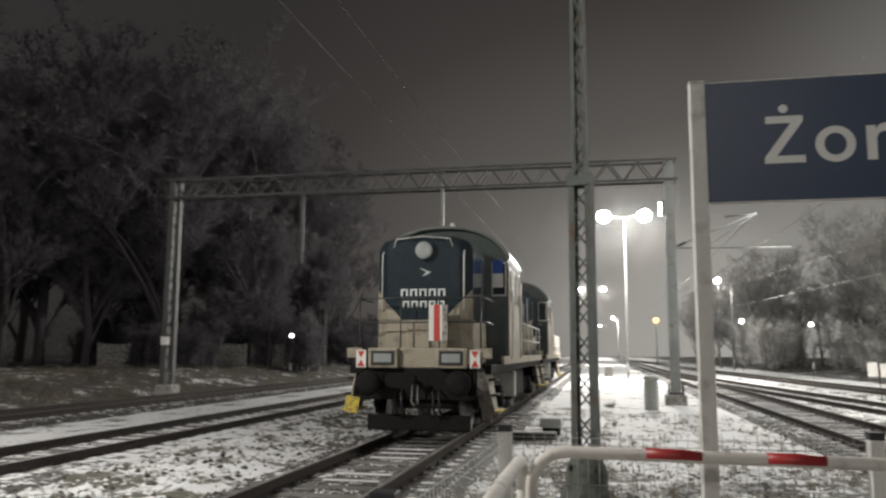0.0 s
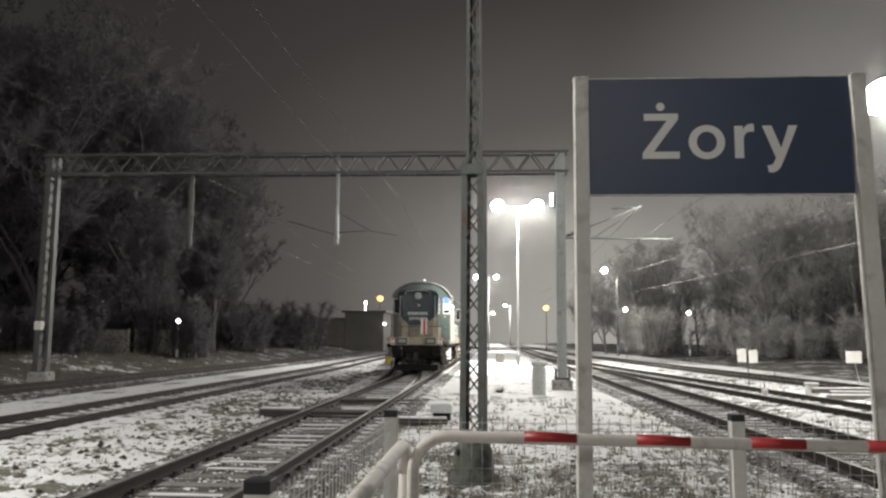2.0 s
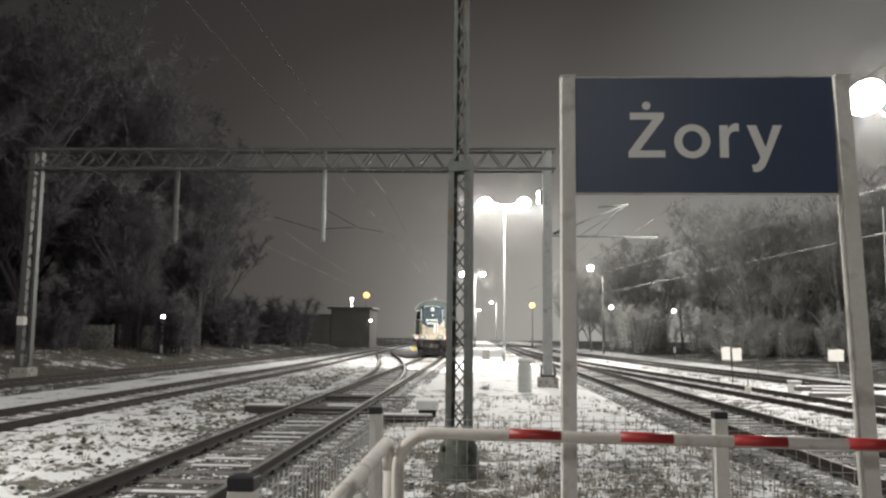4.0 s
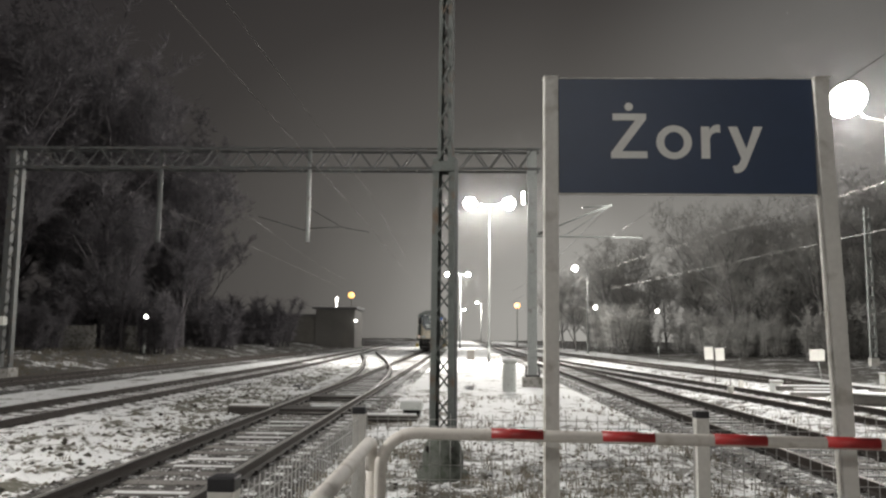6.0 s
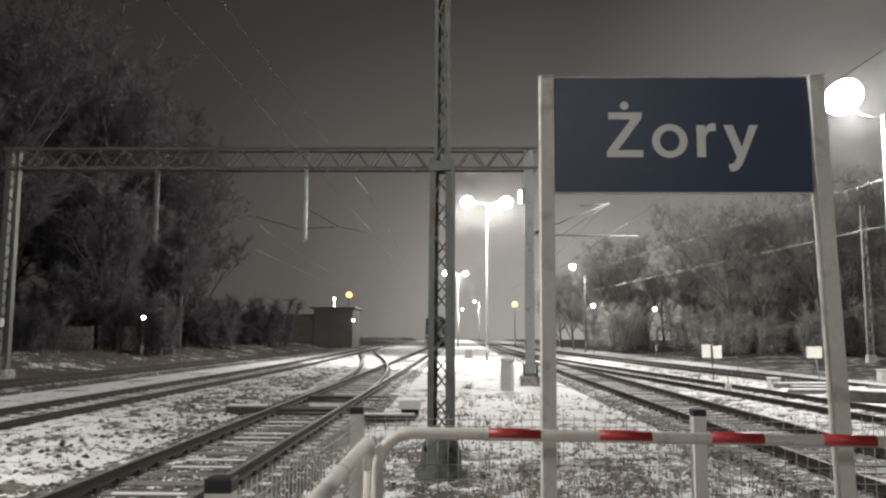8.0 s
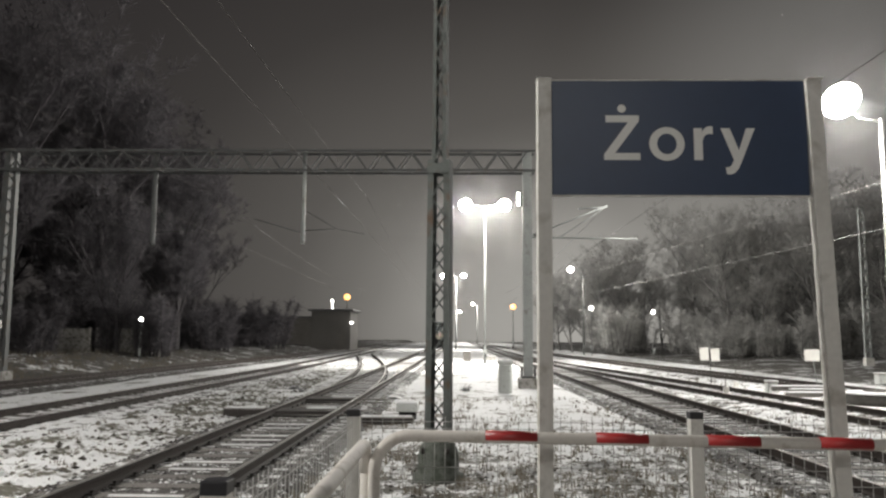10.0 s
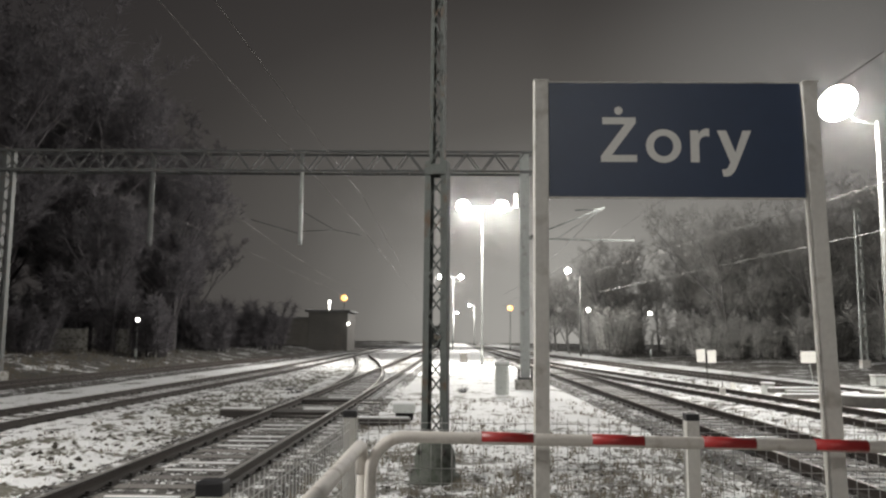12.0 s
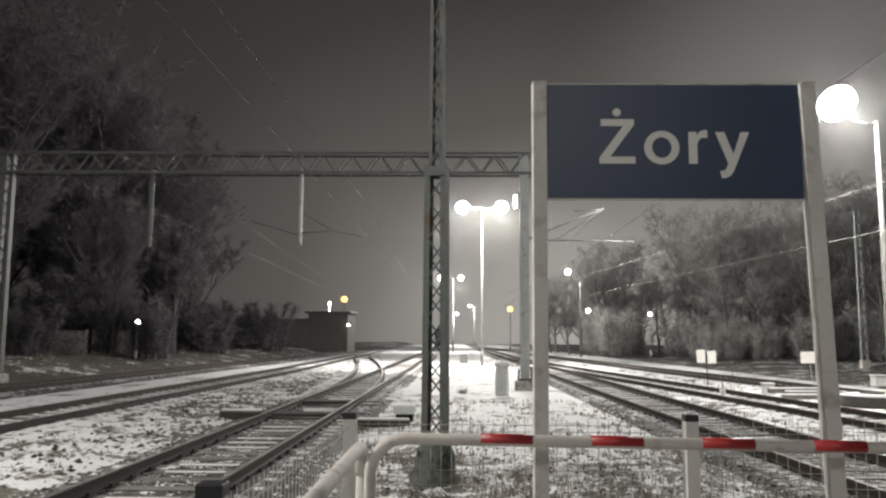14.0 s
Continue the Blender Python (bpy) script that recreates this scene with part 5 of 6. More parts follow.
def switch_cover(x, y):
    """Cover over the switch rods between the rails; its dark plates also carry the shadow of the gap."""
    t = thing("switch_rod_cover", "switch rod cover between rails, its dark plates carrying shadow", "switch rod", pose(x, y, -0.16))
    for k in range(3):
        bm = bmesh.new()
        box(bm, -0.66, 0.66, -0.40 + k * 0.28, -0.14 + k * 0.28, -0.06, 0.12, 0.006)
        part("cover_plate", bm, M_CHAIR, t)
    for k, dy in enumerate((-0.52, 0.56)):
        bm = bmesh.new()
        tube(bm, [(-0.64, dy, 0.04), (1.5, dy, 0.04)], 0.022, 8)
        part("rod", bm, M_STEEL, t)
    bm = bmesh.new()
    box(bm, -0.05, 0.64, 0.22, 0.40, 0.12, 0.145, 0.006)
    part("snow_strip", bm, M_SNOW, t)


switch_cover(-3.5, 18.3)
switch_cover(-3.5, 21.9)


# ---------------------------------------------------------------- overhead wires
def wires(name, pts_rows, r, label, material=None):
    t = thing(name, label, "overhead wire", kind="structure")
    for pts in pts_rows:
        bm = bmesh.new()
        tube(bm, pts, r, 5)
        part("wire", bm, material or M_CABLE, t)
    return t


def sag(x0, y0, z0, x1, y1, z1, drop, n=14):
    return [(x0 + (x1 - x0) * i / n, y0 + (y1 - y0) * i / n, z0 + (z1 - z0) * i / n - drop * 4 * (i / n) * (1 - i / n)) for i in range(n + 1)]


# last row is the yard track's near wire, kept in the darker material
wires("catenary_main", [sag(-3.7, -30, 5.5, -3.3, 29, 5.5, 0.0), sag(-3.3, 29, 5.5, -3.7, 90, 5.5, 0.0), sag(-3.7, 90, 5.5, -3.3, 160, 5.5, 0), sag(-3.5, -30, 7.0, -3.5, 29, 7.0, 0.6), sag(-3.5, 29, 7.0, -3.5, 90, 7.0, 0.6), sag(-3.5, 90, 7, -3.5, 160, 7, 0.6), sag(5.6, -30, 5.5, 5.6, 29, 5.4, 0)], 0.006, "contact and carrier wires over the main tracks")
wires("catenary_left", [sag(-9.5, -30, 5.5, -9.2, 29, 5.5, 0.0), sag(-9.2, 29, 5.5, -10.6, 90, 5.5, 0.0), sag(-9.35, -30, 7.0, -9.35, 29, 7.0, 0.6), sag(-9.35, 29, 7.0, -10.6, 90, 7.0, 0.6)], 0.006, "contact and carrier wires over the bankside track")
wires("catenary_right", [sag(17.6, -10, 5.4, 11.0, 65, 5.4, 0.0), sag(17.6, -10, 7.05, 11.0, 65, 7.1, 0.08), sag(11.0, 65, 7.1, 8.0, 130, 7.1, 0.5), sag(11.0, 65, 5.4, 8.0, 130, 5.4, 0.0), sag(5.6, 29, 5.4, 5.6, 90, 5.4, 0), sag(5.6, 29, 6.65, 5.6, 90, 6.8, 0.5)], 0.015, "pale contact and carrier wires over the yard tracks", M_PALEWIRE)


# ---------------------------------------------------------------- trees and grass
def tree_meshes(seed, height, spread, twigs, width):
    """Trunk with limbs, and a crown of fine bare twigs, as two bmeshes."""
    rnd = random.Random(seed)
    wood, crown = bmesh.new(), bmesh.new()
    tips = []

    def grow(p, d, length, r, level):
        pts, rr = [p], [r]
        q, dd = p.copy(), d.copy()
        n = 4 if level < 2 else 3
        for i in range(n):
            dd = (dd + Vector((rnd.uniform(-1, 1), rnd.uniform(-1, 1), rnd.uniform(-0.3, 0.7))) * (0.13 + 0.05 * level)).normalized()
            q = q + dd * length / n
            pts.append(q.copy())
            rr.append(r * (1 - 0.55 * (i + 1) / n))
        tube(wood, pts, r, 6 if level < 2 else 3, rr, cap=False)
        if level >= 2:
            tips.extend((a, dd) for a in pts[1:])
        if level < 4:
            for k in range((11, 5, 4, 3)[level]):
                f = rnd.uniform(0.25, 1.0) if level else rnd.uniform(0.10, 1.0)
                i = min(n - 1, int(f * n))
                base = pts[i].lerp(pts[i + 1], f * n - i) if f < 1 else pts[-1]
                az = rnd.uniform(0, math.tau)
                out = Vector((math.cos(az) * spread, math.sin(az) * spread, rnd.uniform(0.2, 0.9))).normalized()
                nd = (dd * 0.55 + out * 0.8).normalized()
                grow(base, nd, length * rnd.uniform(0.42, 0.66), rr[i] * 0.46, level + 1)

    grow(Vector((0, 0, -0.3)), Vector((0, 0, 1)), height * 0.62, height * 0.018, 0)
    for k in range(twigs):
        p, d = rnd.choice(tips)
        dd = (d + Vector((rnd.uniform(-1, 1), rnd.uniform(-1, 1), rnd.uniform(-0.8, 0.8)))).normalized()
        q = p + dd * rnd.uniform(0.4, 1.3)
        s = dd.cross(Vector((rnd.uniform(-1, 1), rnd.uniform(-1, 1), rnd.uniform(-1, 1)))).normalized() * rnd.uniform(*width)
        v = [crown.verts.new(c) for c in (p - s, p + s, q)]
        crown.faces.new(v)
    return wood, crown


# dusted: the woods' pale haze tones in place of the dark bank tones
def make_tree(seed, height, spread, twigs, label, at, dusted=False):
    t = thing("bare_tree", label, "tree", at, group="winter trees")
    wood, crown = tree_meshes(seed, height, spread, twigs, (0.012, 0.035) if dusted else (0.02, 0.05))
    part("trunk", wood, M_HAZEBARK if dusted else M_BARK, t)
    part("crown", crown, M_HAZETWIG if dusted else M_TWIG, t)
    return t


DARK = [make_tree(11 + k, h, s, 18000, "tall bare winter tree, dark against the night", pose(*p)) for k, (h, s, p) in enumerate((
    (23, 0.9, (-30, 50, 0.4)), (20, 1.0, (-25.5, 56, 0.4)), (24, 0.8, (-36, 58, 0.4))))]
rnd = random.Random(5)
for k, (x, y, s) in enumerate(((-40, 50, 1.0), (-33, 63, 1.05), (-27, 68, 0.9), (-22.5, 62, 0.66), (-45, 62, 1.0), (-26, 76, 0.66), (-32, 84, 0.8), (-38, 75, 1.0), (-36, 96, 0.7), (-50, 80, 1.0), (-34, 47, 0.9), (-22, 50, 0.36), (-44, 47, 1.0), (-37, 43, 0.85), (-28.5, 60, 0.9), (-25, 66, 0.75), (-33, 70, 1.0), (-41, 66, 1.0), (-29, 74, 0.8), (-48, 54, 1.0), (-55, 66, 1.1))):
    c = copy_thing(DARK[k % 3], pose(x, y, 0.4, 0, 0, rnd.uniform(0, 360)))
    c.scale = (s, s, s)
WOODS = [make_tree(31 + k, h, s, 4200, "bare tree at the edge of the woods, painted misty pale", pose(*p), True) for k, (h, s, p) in enumerate((
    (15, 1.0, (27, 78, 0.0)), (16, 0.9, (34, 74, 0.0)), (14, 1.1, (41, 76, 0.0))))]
for k in range(18):
    c = copy_thing(WOODS[k % 3], pose(13.5 + (k % 15) * 2.3 + rnd.uniform(-1, 1), 106 + (k // 15) * 12 - (k % 15) * 0.6 + rnd.uniform(-3, 3), 0.0, 0, 0, rnd.uniform(0, 360)))
    s = rnd.uniform(0.55, 0.8) + 0.025 * (k % 15)
    c.scale = (s, s, s)
for k in range(18):
    row, col = divmod(k, 12)
    x = 20 + col * 4.6 + rnd.uniform(-1.6, 1.6) + row * 1.5
    y = 78 + row * 10 - col * 0.9 + rnd.uniform(-3, 3)
    if x < 26 and y < 98:
        y += 22
    s = rnd.uniform(0.75, 1.15)
    c = copy_thing(WOODS[k % 3], pose(x, y, 0.0, 0, 0, rnd.uniform(0, 360)))
    c.scale = (s, s, s)

def shrub_mesh(seed, count, w, h):
    r = random.Random(seed)
    bm, twigs = bmesh.new(), bmesh.new()
    stems = []
    for k in range(26):
        a, l = r.uniform(0, math.tau), r.uniform(0.5, 1.0)
        base = Vector((r.uniform(-w, w) * 0.7, r.uniform(-w, w) * 0.35, 0))
        tip = base + Vector((math.cos(a) * w * 0.5 * l, math.sin(a) * w * 0.3 * l, h * l))
        mid = base.lerp(tip, 0.5) + Vector((0, 0, h * 0.1))
        tube(bm, [base, mid, tip], 0.03, 3, [0.04, 0.025, 0.008], cap=False)
        stems.append((base, mid, tip))
    for k in range(count):
        b, m, t = r.choice(stems)
        f = r.uniform(0.1, 1.0)
        p = b.lerp(m, f * 2) if f < 0.5 else m.lerp(t, f * 2 - 1)
        d = Vector((r.uniform(-1, 1), r.uniform(-1, 1), r.uniform(-0.4, 1))).normalized()
        q = p + d * r.uniform(0.25, 0.8)
        s = d.cross(Vector((r.uniform(-1, 1), r.uniform(-1, 1), r.uniform(-1, 1)))).normalized() * r.uniform(0.012, 0.04)
        twigs.faces.new([twigs.verts.new(c) for c in (p - s, p + s, q)])
    return bm, twigs


def shrub(seed, label, material, at):
    t = thing("bare_shrub", label, "shrub", at, group="undergrowth")
    stem, twigs = shrub_mesh(seed, 5000 if material is M_TWIG else 3000, 2.2, 3.0)
    part("stem_clump", stem, M_BARK if material is M_TWIG else M_HAZEBARK, t)
    part("twig_crown", twigs, material, t)
    return t


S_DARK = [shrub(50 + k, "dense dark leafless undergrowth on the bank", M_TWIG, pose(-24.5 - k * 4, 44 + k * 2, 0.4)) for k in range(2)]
S_HAZE = [shrub(60 + k, "dense undergrowth at the woods' edge, painted misty pale", M_HAZETWIG, pose(24 + k * 4, 70, 0.0)) for k in range(2)]
for k in range(22):
    c = copy_thing(S_DARK[k % 2], pose(-20.5 - (k % 8) * 3.0 + rnd.uniform(-1, 1), 50 + (k // 8) * 17 + (k % 8) * 1.0 + rnd.uniform(-2, 2), 0.3, 0, 0, rnd.uniform(0, 360)))
    s = rnd.uniform(1.0, 1.9)
    c.scale = (s, s, s)
for k in range(24):
    c = copy_thing(S_HAZE[k % 2], pose(18.5 + (k % 12) * 3.2 + rnd.uniform(-1, 1), 74 - (k % 12) * 1.1 + (k // 12) * 14 + (18 if k % 12 < 2 else 0) + rnd.uniform(-2, 2), 0.0, 0, 0, rnd.uniform(0, 360)))
    s = rnd.uniform(1.0, 2.0)
    c.scale = (s, s, s)


def tuft(seed, at, h):
    """A small leafless bush standing out of the snow."""
    r = random.Random(seed)
    t = thing("dry_bush", "small leafless dry bush standing out of the snow", "bush", at)
    bm = bmesh.new()
    for k in range(46):
        a, l = r.uniform(0, math.tau), r.uniform(0.5, 1.0) * h
        p = Vector((r.uniform(-0.1, 0.1), r.uniform(-0.1, 0.1), -0.06))
        q = p + Vector((math.cos(a) * l * 0.7, math.sin(a) * l * 0.7, l * r.uniform(0.4, 1.0)))
        m = p.lerp(q, 0.5) + Vector((0, 0, 0.12 * l))
        tube(bm, [p, m, q], 0.006, 3, [0.008, 0.006, 0.003], cap=False)
    part("stem_clump", bm, M_BARK, t)


tuft(1, pose(-5.2, 25.9, ground_z(-5.2, 25.9)), 0.42)
tuft(2, pose(0.30, 27.0, ground_z(0.30, 27.0)), 0.34)
tuft(3, pose(-5.6, 26.6, ground_z(-5.6, 26.6)), 0.30)


def level_crossing(y, x0, x1):
    """A snow-covered road laid across the tracks far down the yard."""
    bm = bmesh.new()
    box(bm, x0, x1, y - 3.0, y + 3.0, -0.35, -0.03, 0.02)
    tagged(obj("road", bm, M_SNOW), "far snow-covered road crossing the tracks", "road", kind="structure")


level_crossing(198.0, -26.0, -1.5)


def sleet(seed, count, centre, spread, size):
    """Small flakes added round a lamp head to stand in for its halo in mist, lit up by the lamp itself."""
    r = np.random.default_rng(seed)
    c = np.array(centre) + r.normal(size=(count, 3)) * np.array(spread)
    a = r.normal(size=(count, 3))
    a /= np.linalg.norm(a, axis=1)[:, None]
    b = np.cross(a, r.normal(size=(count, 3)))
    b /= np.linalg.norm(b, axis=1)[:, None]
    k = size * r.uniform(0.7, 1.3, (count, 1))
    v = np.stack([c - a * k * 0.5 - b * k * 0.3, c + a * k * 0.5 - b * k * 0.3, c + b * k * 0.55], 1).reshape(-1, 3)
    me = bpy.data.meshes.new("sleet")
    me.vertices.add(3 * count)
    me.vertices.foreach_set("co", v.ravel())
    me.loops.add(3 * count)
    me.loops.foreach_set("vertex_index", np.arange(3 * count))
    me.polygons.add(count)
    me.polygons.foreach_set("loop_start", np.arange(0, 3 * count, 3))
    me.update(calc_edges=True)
    me.materials.append(M_HALOFLAKE)
    tagged(new("sleet", me), "added flakes standing in for the lamp's halo in mist", "sleet", kind="stuff")


# flake grey sets how strong the added lamp halos look
M_HALOFLAKE = mat("halo_flake", (0.30, 0.30, 0.295), 0.9, var=0.02)
M_HALOFLAKE.node_tree.nodes["Principled BSDF"].inputs["Specular IOR Level"].default_value = 0.0
let_light_through(M_HALOFLAKE, 0.5)
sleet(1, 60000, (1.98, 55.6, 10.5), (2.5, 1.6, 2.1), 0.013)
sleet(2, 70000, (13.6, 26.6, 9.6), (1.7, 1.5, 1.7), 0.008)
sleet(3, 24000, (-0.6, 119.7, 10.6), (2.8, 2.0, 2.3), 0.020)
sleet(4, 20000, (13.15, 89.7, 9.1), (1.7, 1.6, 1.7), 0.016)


def far_woods():
    """The wooded skyline that closes the view all round."""
    r = random.Random(77)
    verts, faces = [], []
    for k in range(52000):
        if k < 36000:
            x, y = r.uniform(75, 190) * r.choice((-1, 1)), r.uniform(0, 1)
            y = 170 + 70 * y - 0.0006 * x * x
        else:
            a = r.uniform(math.pi * 1.05, math.pi * 1.95)
            x, y = 190 * math.cos(a), 100 + 190 * math.sin(a)
        top = 11 + 4.5 * noise.noise(Vector((x * 0.06, y * 0.05, 2.0))) + 2.5 * noise.noise(Vector((x * 0.35, y * 0.2, 5.0)))
        z = top * (1 - r.random() ** 1.5)
        l, wd, a = r.uniform(1.0, 2.2), r.uniform(0.08, 0.28), r.uniform(0, math.tau)
        dx, dz = math.cos(a) * 0.7 * l, abs(math.sin(a)) * l
        i = len(verts)
        verts += [(x - wd, y, z - 0.4), (x + wd, y + r.uniform(-0.3, 0.3), z - 0.4), (x + dx, y + r.uniform(-0.5, 0.5), z - 0.4 + dz)]
        faces.append((i, i + 1, i + 2))
    me = bpy.data.meshes.new("far_woods")
    me.from_pydata(verts, [], faces)
    me.materials.append(M_HAZETWIG)
    tagged(new("far_woods", me), "distant woods round the yard, painted misty pale", "woods", kind="stuff")


far_woods()


def scrub(name, count, region, h0, h1, label, seed, material=None):
    """Dry stalks and tufts standing out of the snow."""
    r = random.Random(seed)
    verts, faces = [], []
    made = 0
    while made < count:
        x, y = r.uniform(region[0], region[1]), region[2] + (region[3] - region[2]) * r.random() ** 2.4
        if noise.noise(Vector((x * 0.7, y * 0.7, seed))) + 0.35 * r.random() < 0.08:
            continue
        made += 1
        z = ground_z(x, y) - 0.02
        for b in range(r.randint(3, 8)):
            h, a = r.uniform(h0, h1), r.uniform(0, math.tau)
            lean, w = r.uniform(0.05, 0.55) * h, r.uniform(0.003, 0.008)
            bx, by = x + r.uniform(-0.06, 0.06), y + r.uniform(-0.06, 0.06)
            dx, dy = math.cos(a) * lean, math.sin(a) * lean
            i = len(verts)
            verts += [(bx - w, by, z), (bx + w, by, z), (bx + dx * 0.4 + w * 0.8, by + dy * 0.4, z + h * 0.6), (bx + dx * 0.4 - w * 0.8, by + dy * 0.4, z + h * 0.6), (bx + dx, by + dy, z + h * r.uniform(0.85, 1.0))]
            faces += [(i, i + 1, i + 2, i + 3), (i + 3, i + 2, i + 4)]
    me = bpy.data.meshes.new(name)
    me.from_pydata(verts, [], faces)
    me.materials.append(material or M_GRASS)
    tagged(new(name, me), label, "grass", kind="stuff")


scrub("dry_weeds", 1700, (-2.0, 4.3, 7.0, 24.0), 0.03, 0.15, "dry straw-coloured weeds standing out of the snow", 3)
scrub("bank_grass", 900, (-8.2, -4.9, 8.0, 50.0), 0.02, 0.09, "short dry grass tufts in the snow between tracks", 4)
scrub("yard_grass", 900, (6.9, 15.0, 12.0, 40.0), 0.05, 0.22, "dry grass tufts between the yard tracks", 6)
scrub("slope_grass", 4000, (-30, -17.0, 14.0, 60.0), 0.10, 0.45, "rough grass on the bank", 7)


def mat_lumps(name, dark, pale, share):
    """Loose lumps, each with its own tone; a share of them white with snow."""
    m = mat(name, dark, 0.85, var=0.2, scale=6, fine=40)
    n, l = m.node_tree.nodes, m.node_tree.links
    b = n["Principled BSDF"]
    geo, ramp = n.new("ShaderNodeNewGeometry"), n.new("ShaderNodeValToRGB")
    ramp.color_ramp.interpolation = "CONSTANT"
    tones = [(0.0, dark), (0.35 * (1 - share), [0.5 * (p + q) for p, q in zip(dark, pale)]), (0.7 * (1 - share), pale), (1 - share, (0.80, 0.81, 0.82))]
    for i, (p, c) in enumerate(tones):
        e = ramp.color_ramp.elements[i] if i < 2 else ramp.color_ramp.elements.new(p)
        e.position, e.color = p, (*c, 1)
    l.new(geo.outputs["Random Per Island"], ramp.inputs["Fac"])
    l.new(ramp.outputs["Color"], b.inputs["Base Color"])
    return m


def lumps(name, count, place, size, material, label, category, seed):
    """Loose angular stones or clods lying on the ground."""
    r = random.Random(seed)
    verts, faces = [], []
    for k in range(count):
        x, y, z = place(r)
        a, h = r.uniform(*size), r.uniform(0.35, 0.8)
        t = r.uniform(0, math.tau)
        i = len(verts)
        for q in range(4):
            d = a * r.uniform(0.7, 1.2)
            verts.append((x + d * math.cos(t + q * math.pi / 2), y + d * math.sin(t + q * math.pi / 2), z + r.uniform(-0.2, 0.3) * a * h))
        verts += [(x + r.uniform(-0.3, 0.3) * a, y + r.uniform(-0.3, 0.3) * a, z + a * h), (x, y, z - a * h)]
        for q in range(4):
            faces += [(i + q, i + (q + 1) % 4, i + 4), (i + (q + 1) % 4, i + q, i + 5)]
    me = bpy.data.meshes.new(name)
    me.from_pydata(verts, [], faces)
    me.materials.append(material)
    tagged(new(name, me), label, category, kind="stuff")


M_STONE = mat_lumps("ballast_stone", (0.022, 0.020, 0.019), (0.12, 0.112, 0.105), 0.16)
M_CLOD = mat_lumps("turf_clod", (0.045, 0.041, 0.034), (0.16, 0.148, 0.125), 0.42)


def on_bed(key, y0, y1, wide):
    def place(r):
        y = y0 + (y1 - y0) * r.random() ** 1.7
        q = r.uniform(-wide, wide)
        return line_x(LINES[key], y) + q, y, -0.165 - 0.14 * max(0.0, abs(q) - 1.4) / 0.45
    return place


def on_ground(x0, x1, y0, y1):
    def place(r):
        x, y = r.uniform(x0, x1), y0 + (y1 - y0) * r.random() ** 1.8
        return x, y, ground_z(x, y)
    return place


for key, count, y0, y1 in (("main", 9000, 6.5, 40.0), ("right", 7000, 6.5, 36.0), ("left", 3500, 9.0, 34.0), ("right_branch", 3500, 9.0, 34.0)):
    lumps("ballast_stones", count, on_bed(key, y0, y1, 1.75), (0.018, 0.042), M_STONE, "loose dark crushed stones, some snow-covered", "stones", len(key))
lumps("turf_clods", 2200, on_ground(-8.2, -4.7, 8.0, 40.0), (0.025, 0.075), M_CLOD, "clods of turf and snow between the tracks", "clods", 21)
lumps("ground_litter", 5500, on_ground(-1.9, 4.2, 6.0, 15.0), (0.012, 0.042), M_CLOD, "loose clods, litter and snow lumps below the fence", "clods", 22)


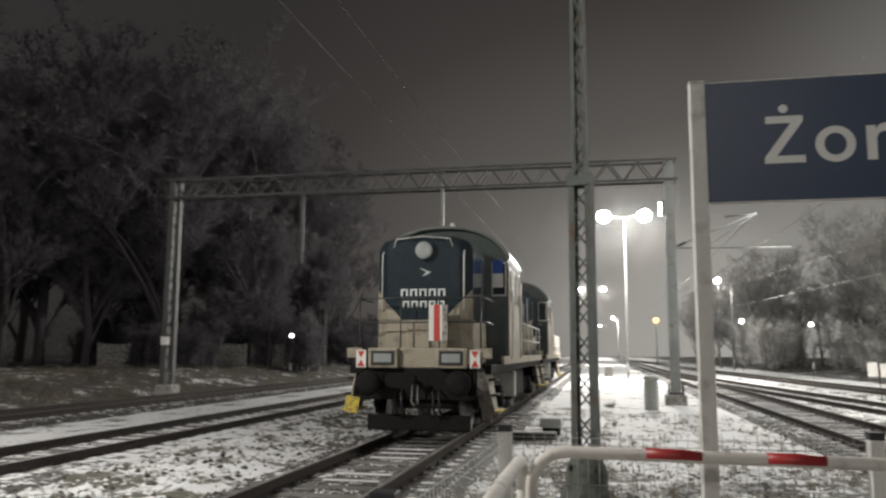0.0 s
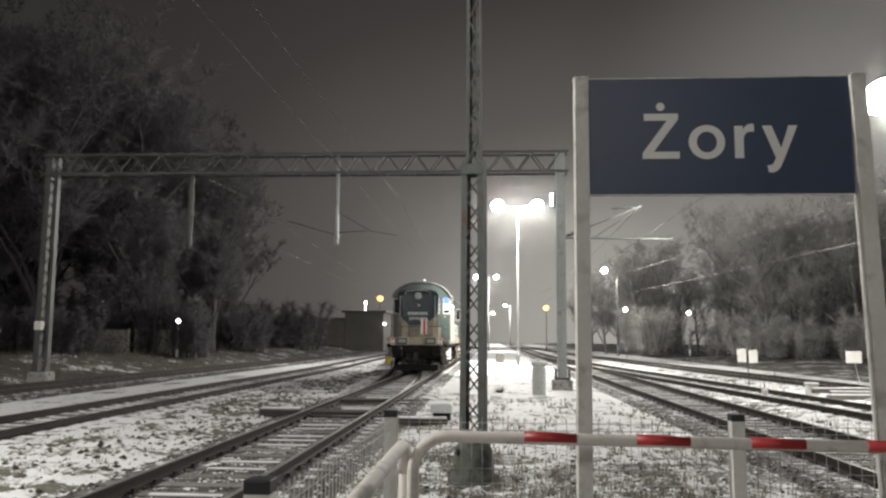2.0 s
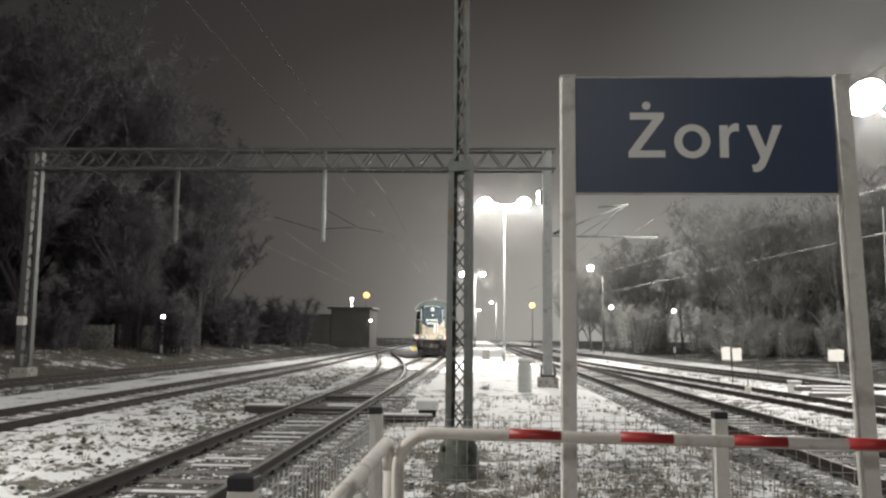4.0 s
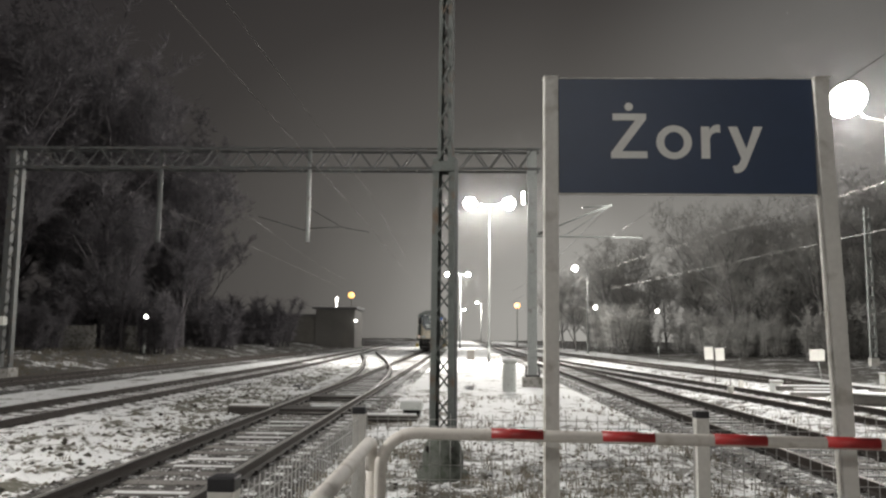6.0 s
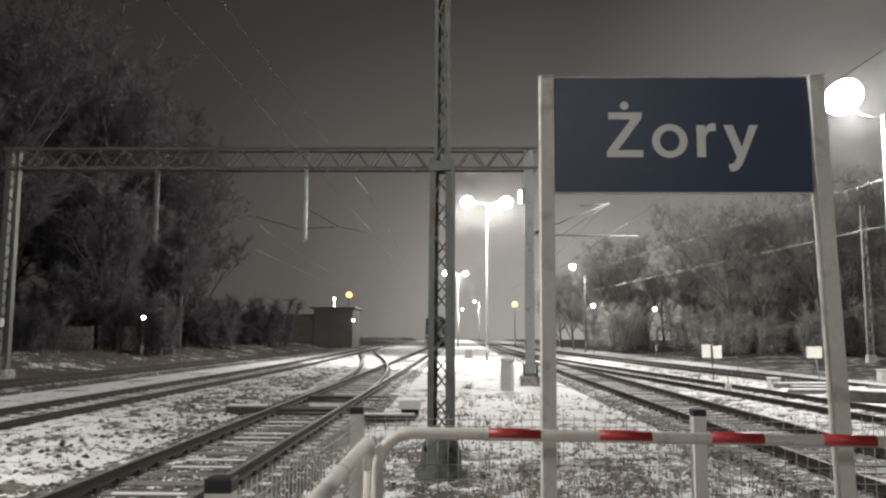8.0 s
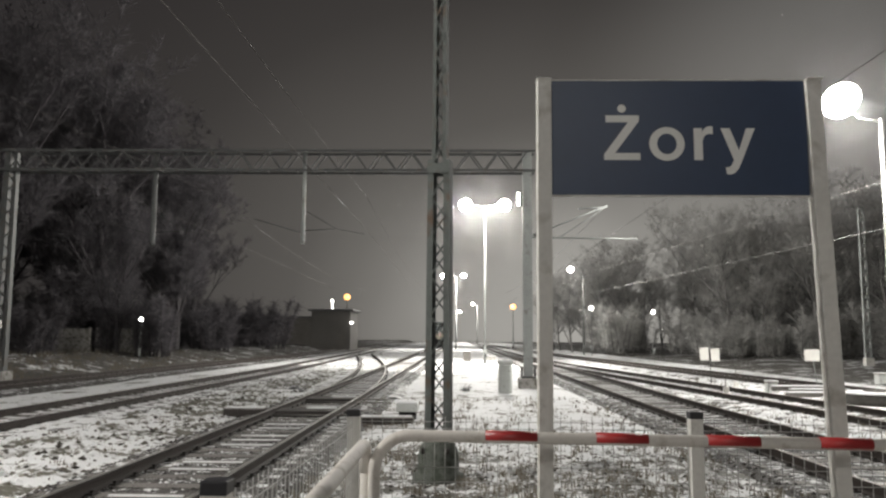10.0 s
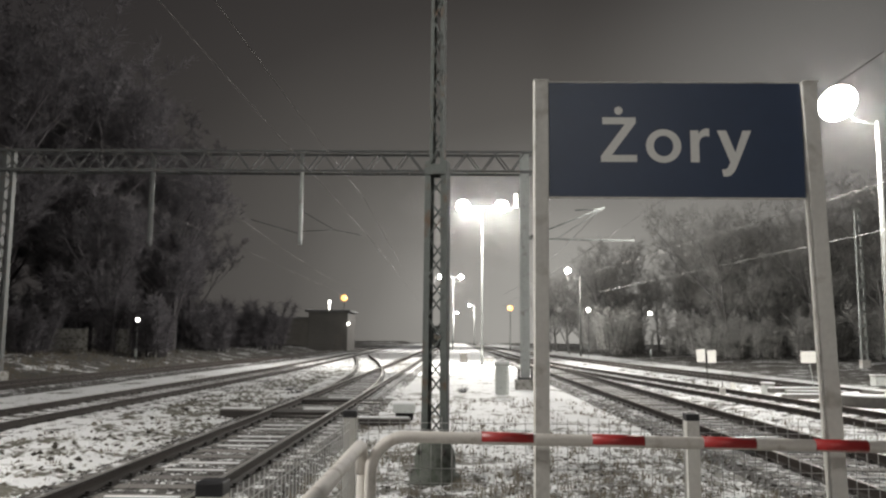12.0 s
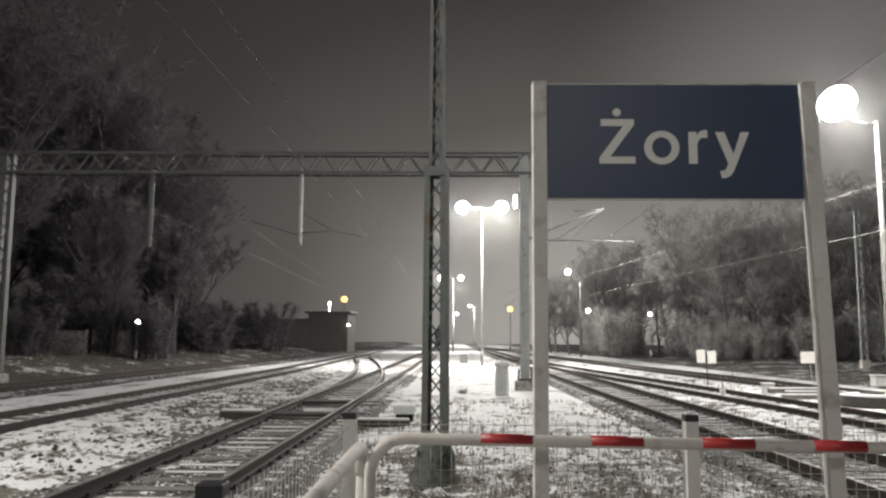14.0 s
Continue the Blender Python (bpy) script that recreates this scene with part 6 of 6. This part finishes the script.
# ---------------------------------------------------------------- sleepers, one by one
def sleeper_data(seed):
    r = random.Random(seed)
    bm = bmesh.new()
    box(bm, -1.3, 1.3, -0.125, 0.125, -0.30, -0.150)
    for v in bm.verts:
        v.co += Vector((r.uniform(-0.03, 0.03), r.uniform(-0.01, 0.01), 0))
    body = list(bm.faces)
    # rail chairs
    for s in (-0.7535, 0.7535):
        box(bm, s - 0.14, s + 0.14, -0.065, 0.065, -0.150, -0.132)
        for d in (-0.105, 0.105):
            box(bm, s + d - 0.02, s + d + 0.02, -0.025, 0.025, -0.132, -0.100)
    n_chair = len(bm.faces)
    # snow blown on to the sleeper between the rails and outside them
    for a, b in ((-0.52, 0.52), (-1.25, -0.98), (0.98, 1.25)):
        if r.random() < 0.88:
            a2, b2 = a + r.uniform(0, 0.12), b - r.uniform(0, 0.12)
            y0 = r.uniform(-0.12, -0.04)
            box(bm, a2, b2, y0, y0 + r.uniform(0.05, 0.13), -0.150, -0.136)
    bm.faces.ensure_lookup_table()
    for i, f in enumerate(bm.faces):
        f.material_index = 0 if i < len(body) else (1 if i < n_chair else 2)
    bmesh.ops.recalc_face_normals(bm, faces=bm.faces)
    me = bpy.data.meshes.new("sleeper")
    bm.to_mesh(me)
    bm.free()
    for m in (M_SLEEPER, M_CHAIR, M_SNOW):
        me.materials.append(m)
    return me


SLEEPERS = [sleeper_data(s) for s in range(5)]
for key, y0, y1 in (("main", 6.0, 75.0), ("left", 8.0, 50.0), ("right", 6.0, 60.0), ("right_branch", 8.0, 62.0), ("right_outer", 14.0, 55.0), ("cross", 33.0, 72.0), ("far_left", 16.0, 50.0)):
    y, k = y0, 0
    while y < y1:
        ob = new("sleeper", SLEEPERS[rnd.randrange(5)])
        ob.parent = TRACKS[key]
        d = line_x(LINES[key], y + 0.5) - line_x(LINES[key], y - 0.5)
        ob.matrix_basis = pose(line_x(LINES[key], y), y, -0.004 * (key == "cross") - 0.004 * (key == "right_branch"), 0, 0, -math.degrees(math.atan(d)) + rnd.uniform(-0.6, 0.6))
        y += 0.60 + rnd.uniform(-0.02, 0.02)


# ---------------------------------------------------------------- what moves
def motions():
    rows = [(0.0, 14.9), (0.5, 20.3), (1.0, 25.8), (2.0, 36.8), (3.0, 48.5), (5.3, 76.5), (6.5, 92.0), (7.5, 105.5), (9.0, 126.0), (11.0, 154.0), (14.0, 196.0)]
    walk(LOCO, [(t, pose(-3.5, y, 0)) for t, y in rows])
    walk(LOCO_B, [(t, pose(-3.5, y + GAP, 0)) for t, y in rows])
    steps = [i / 15 for i in range(int(14 * 15) + 1)]
    for axle, y in WHEELS + WHEELS_B:
        turn = []
        for t in steps:
            for (t0, a), (t1, b) in zip(rows, rows[1:]):
                if t0 <= t <= t1:
                    run = a + (b - a) * (t - t0) / (t1 - t0) - rows[0][1]
                    break
            turn.append((t, pose(0, y, 0.55, -math.degrees(run / 0.55), 0, 0)))
        walk(axle, turn)


motions()
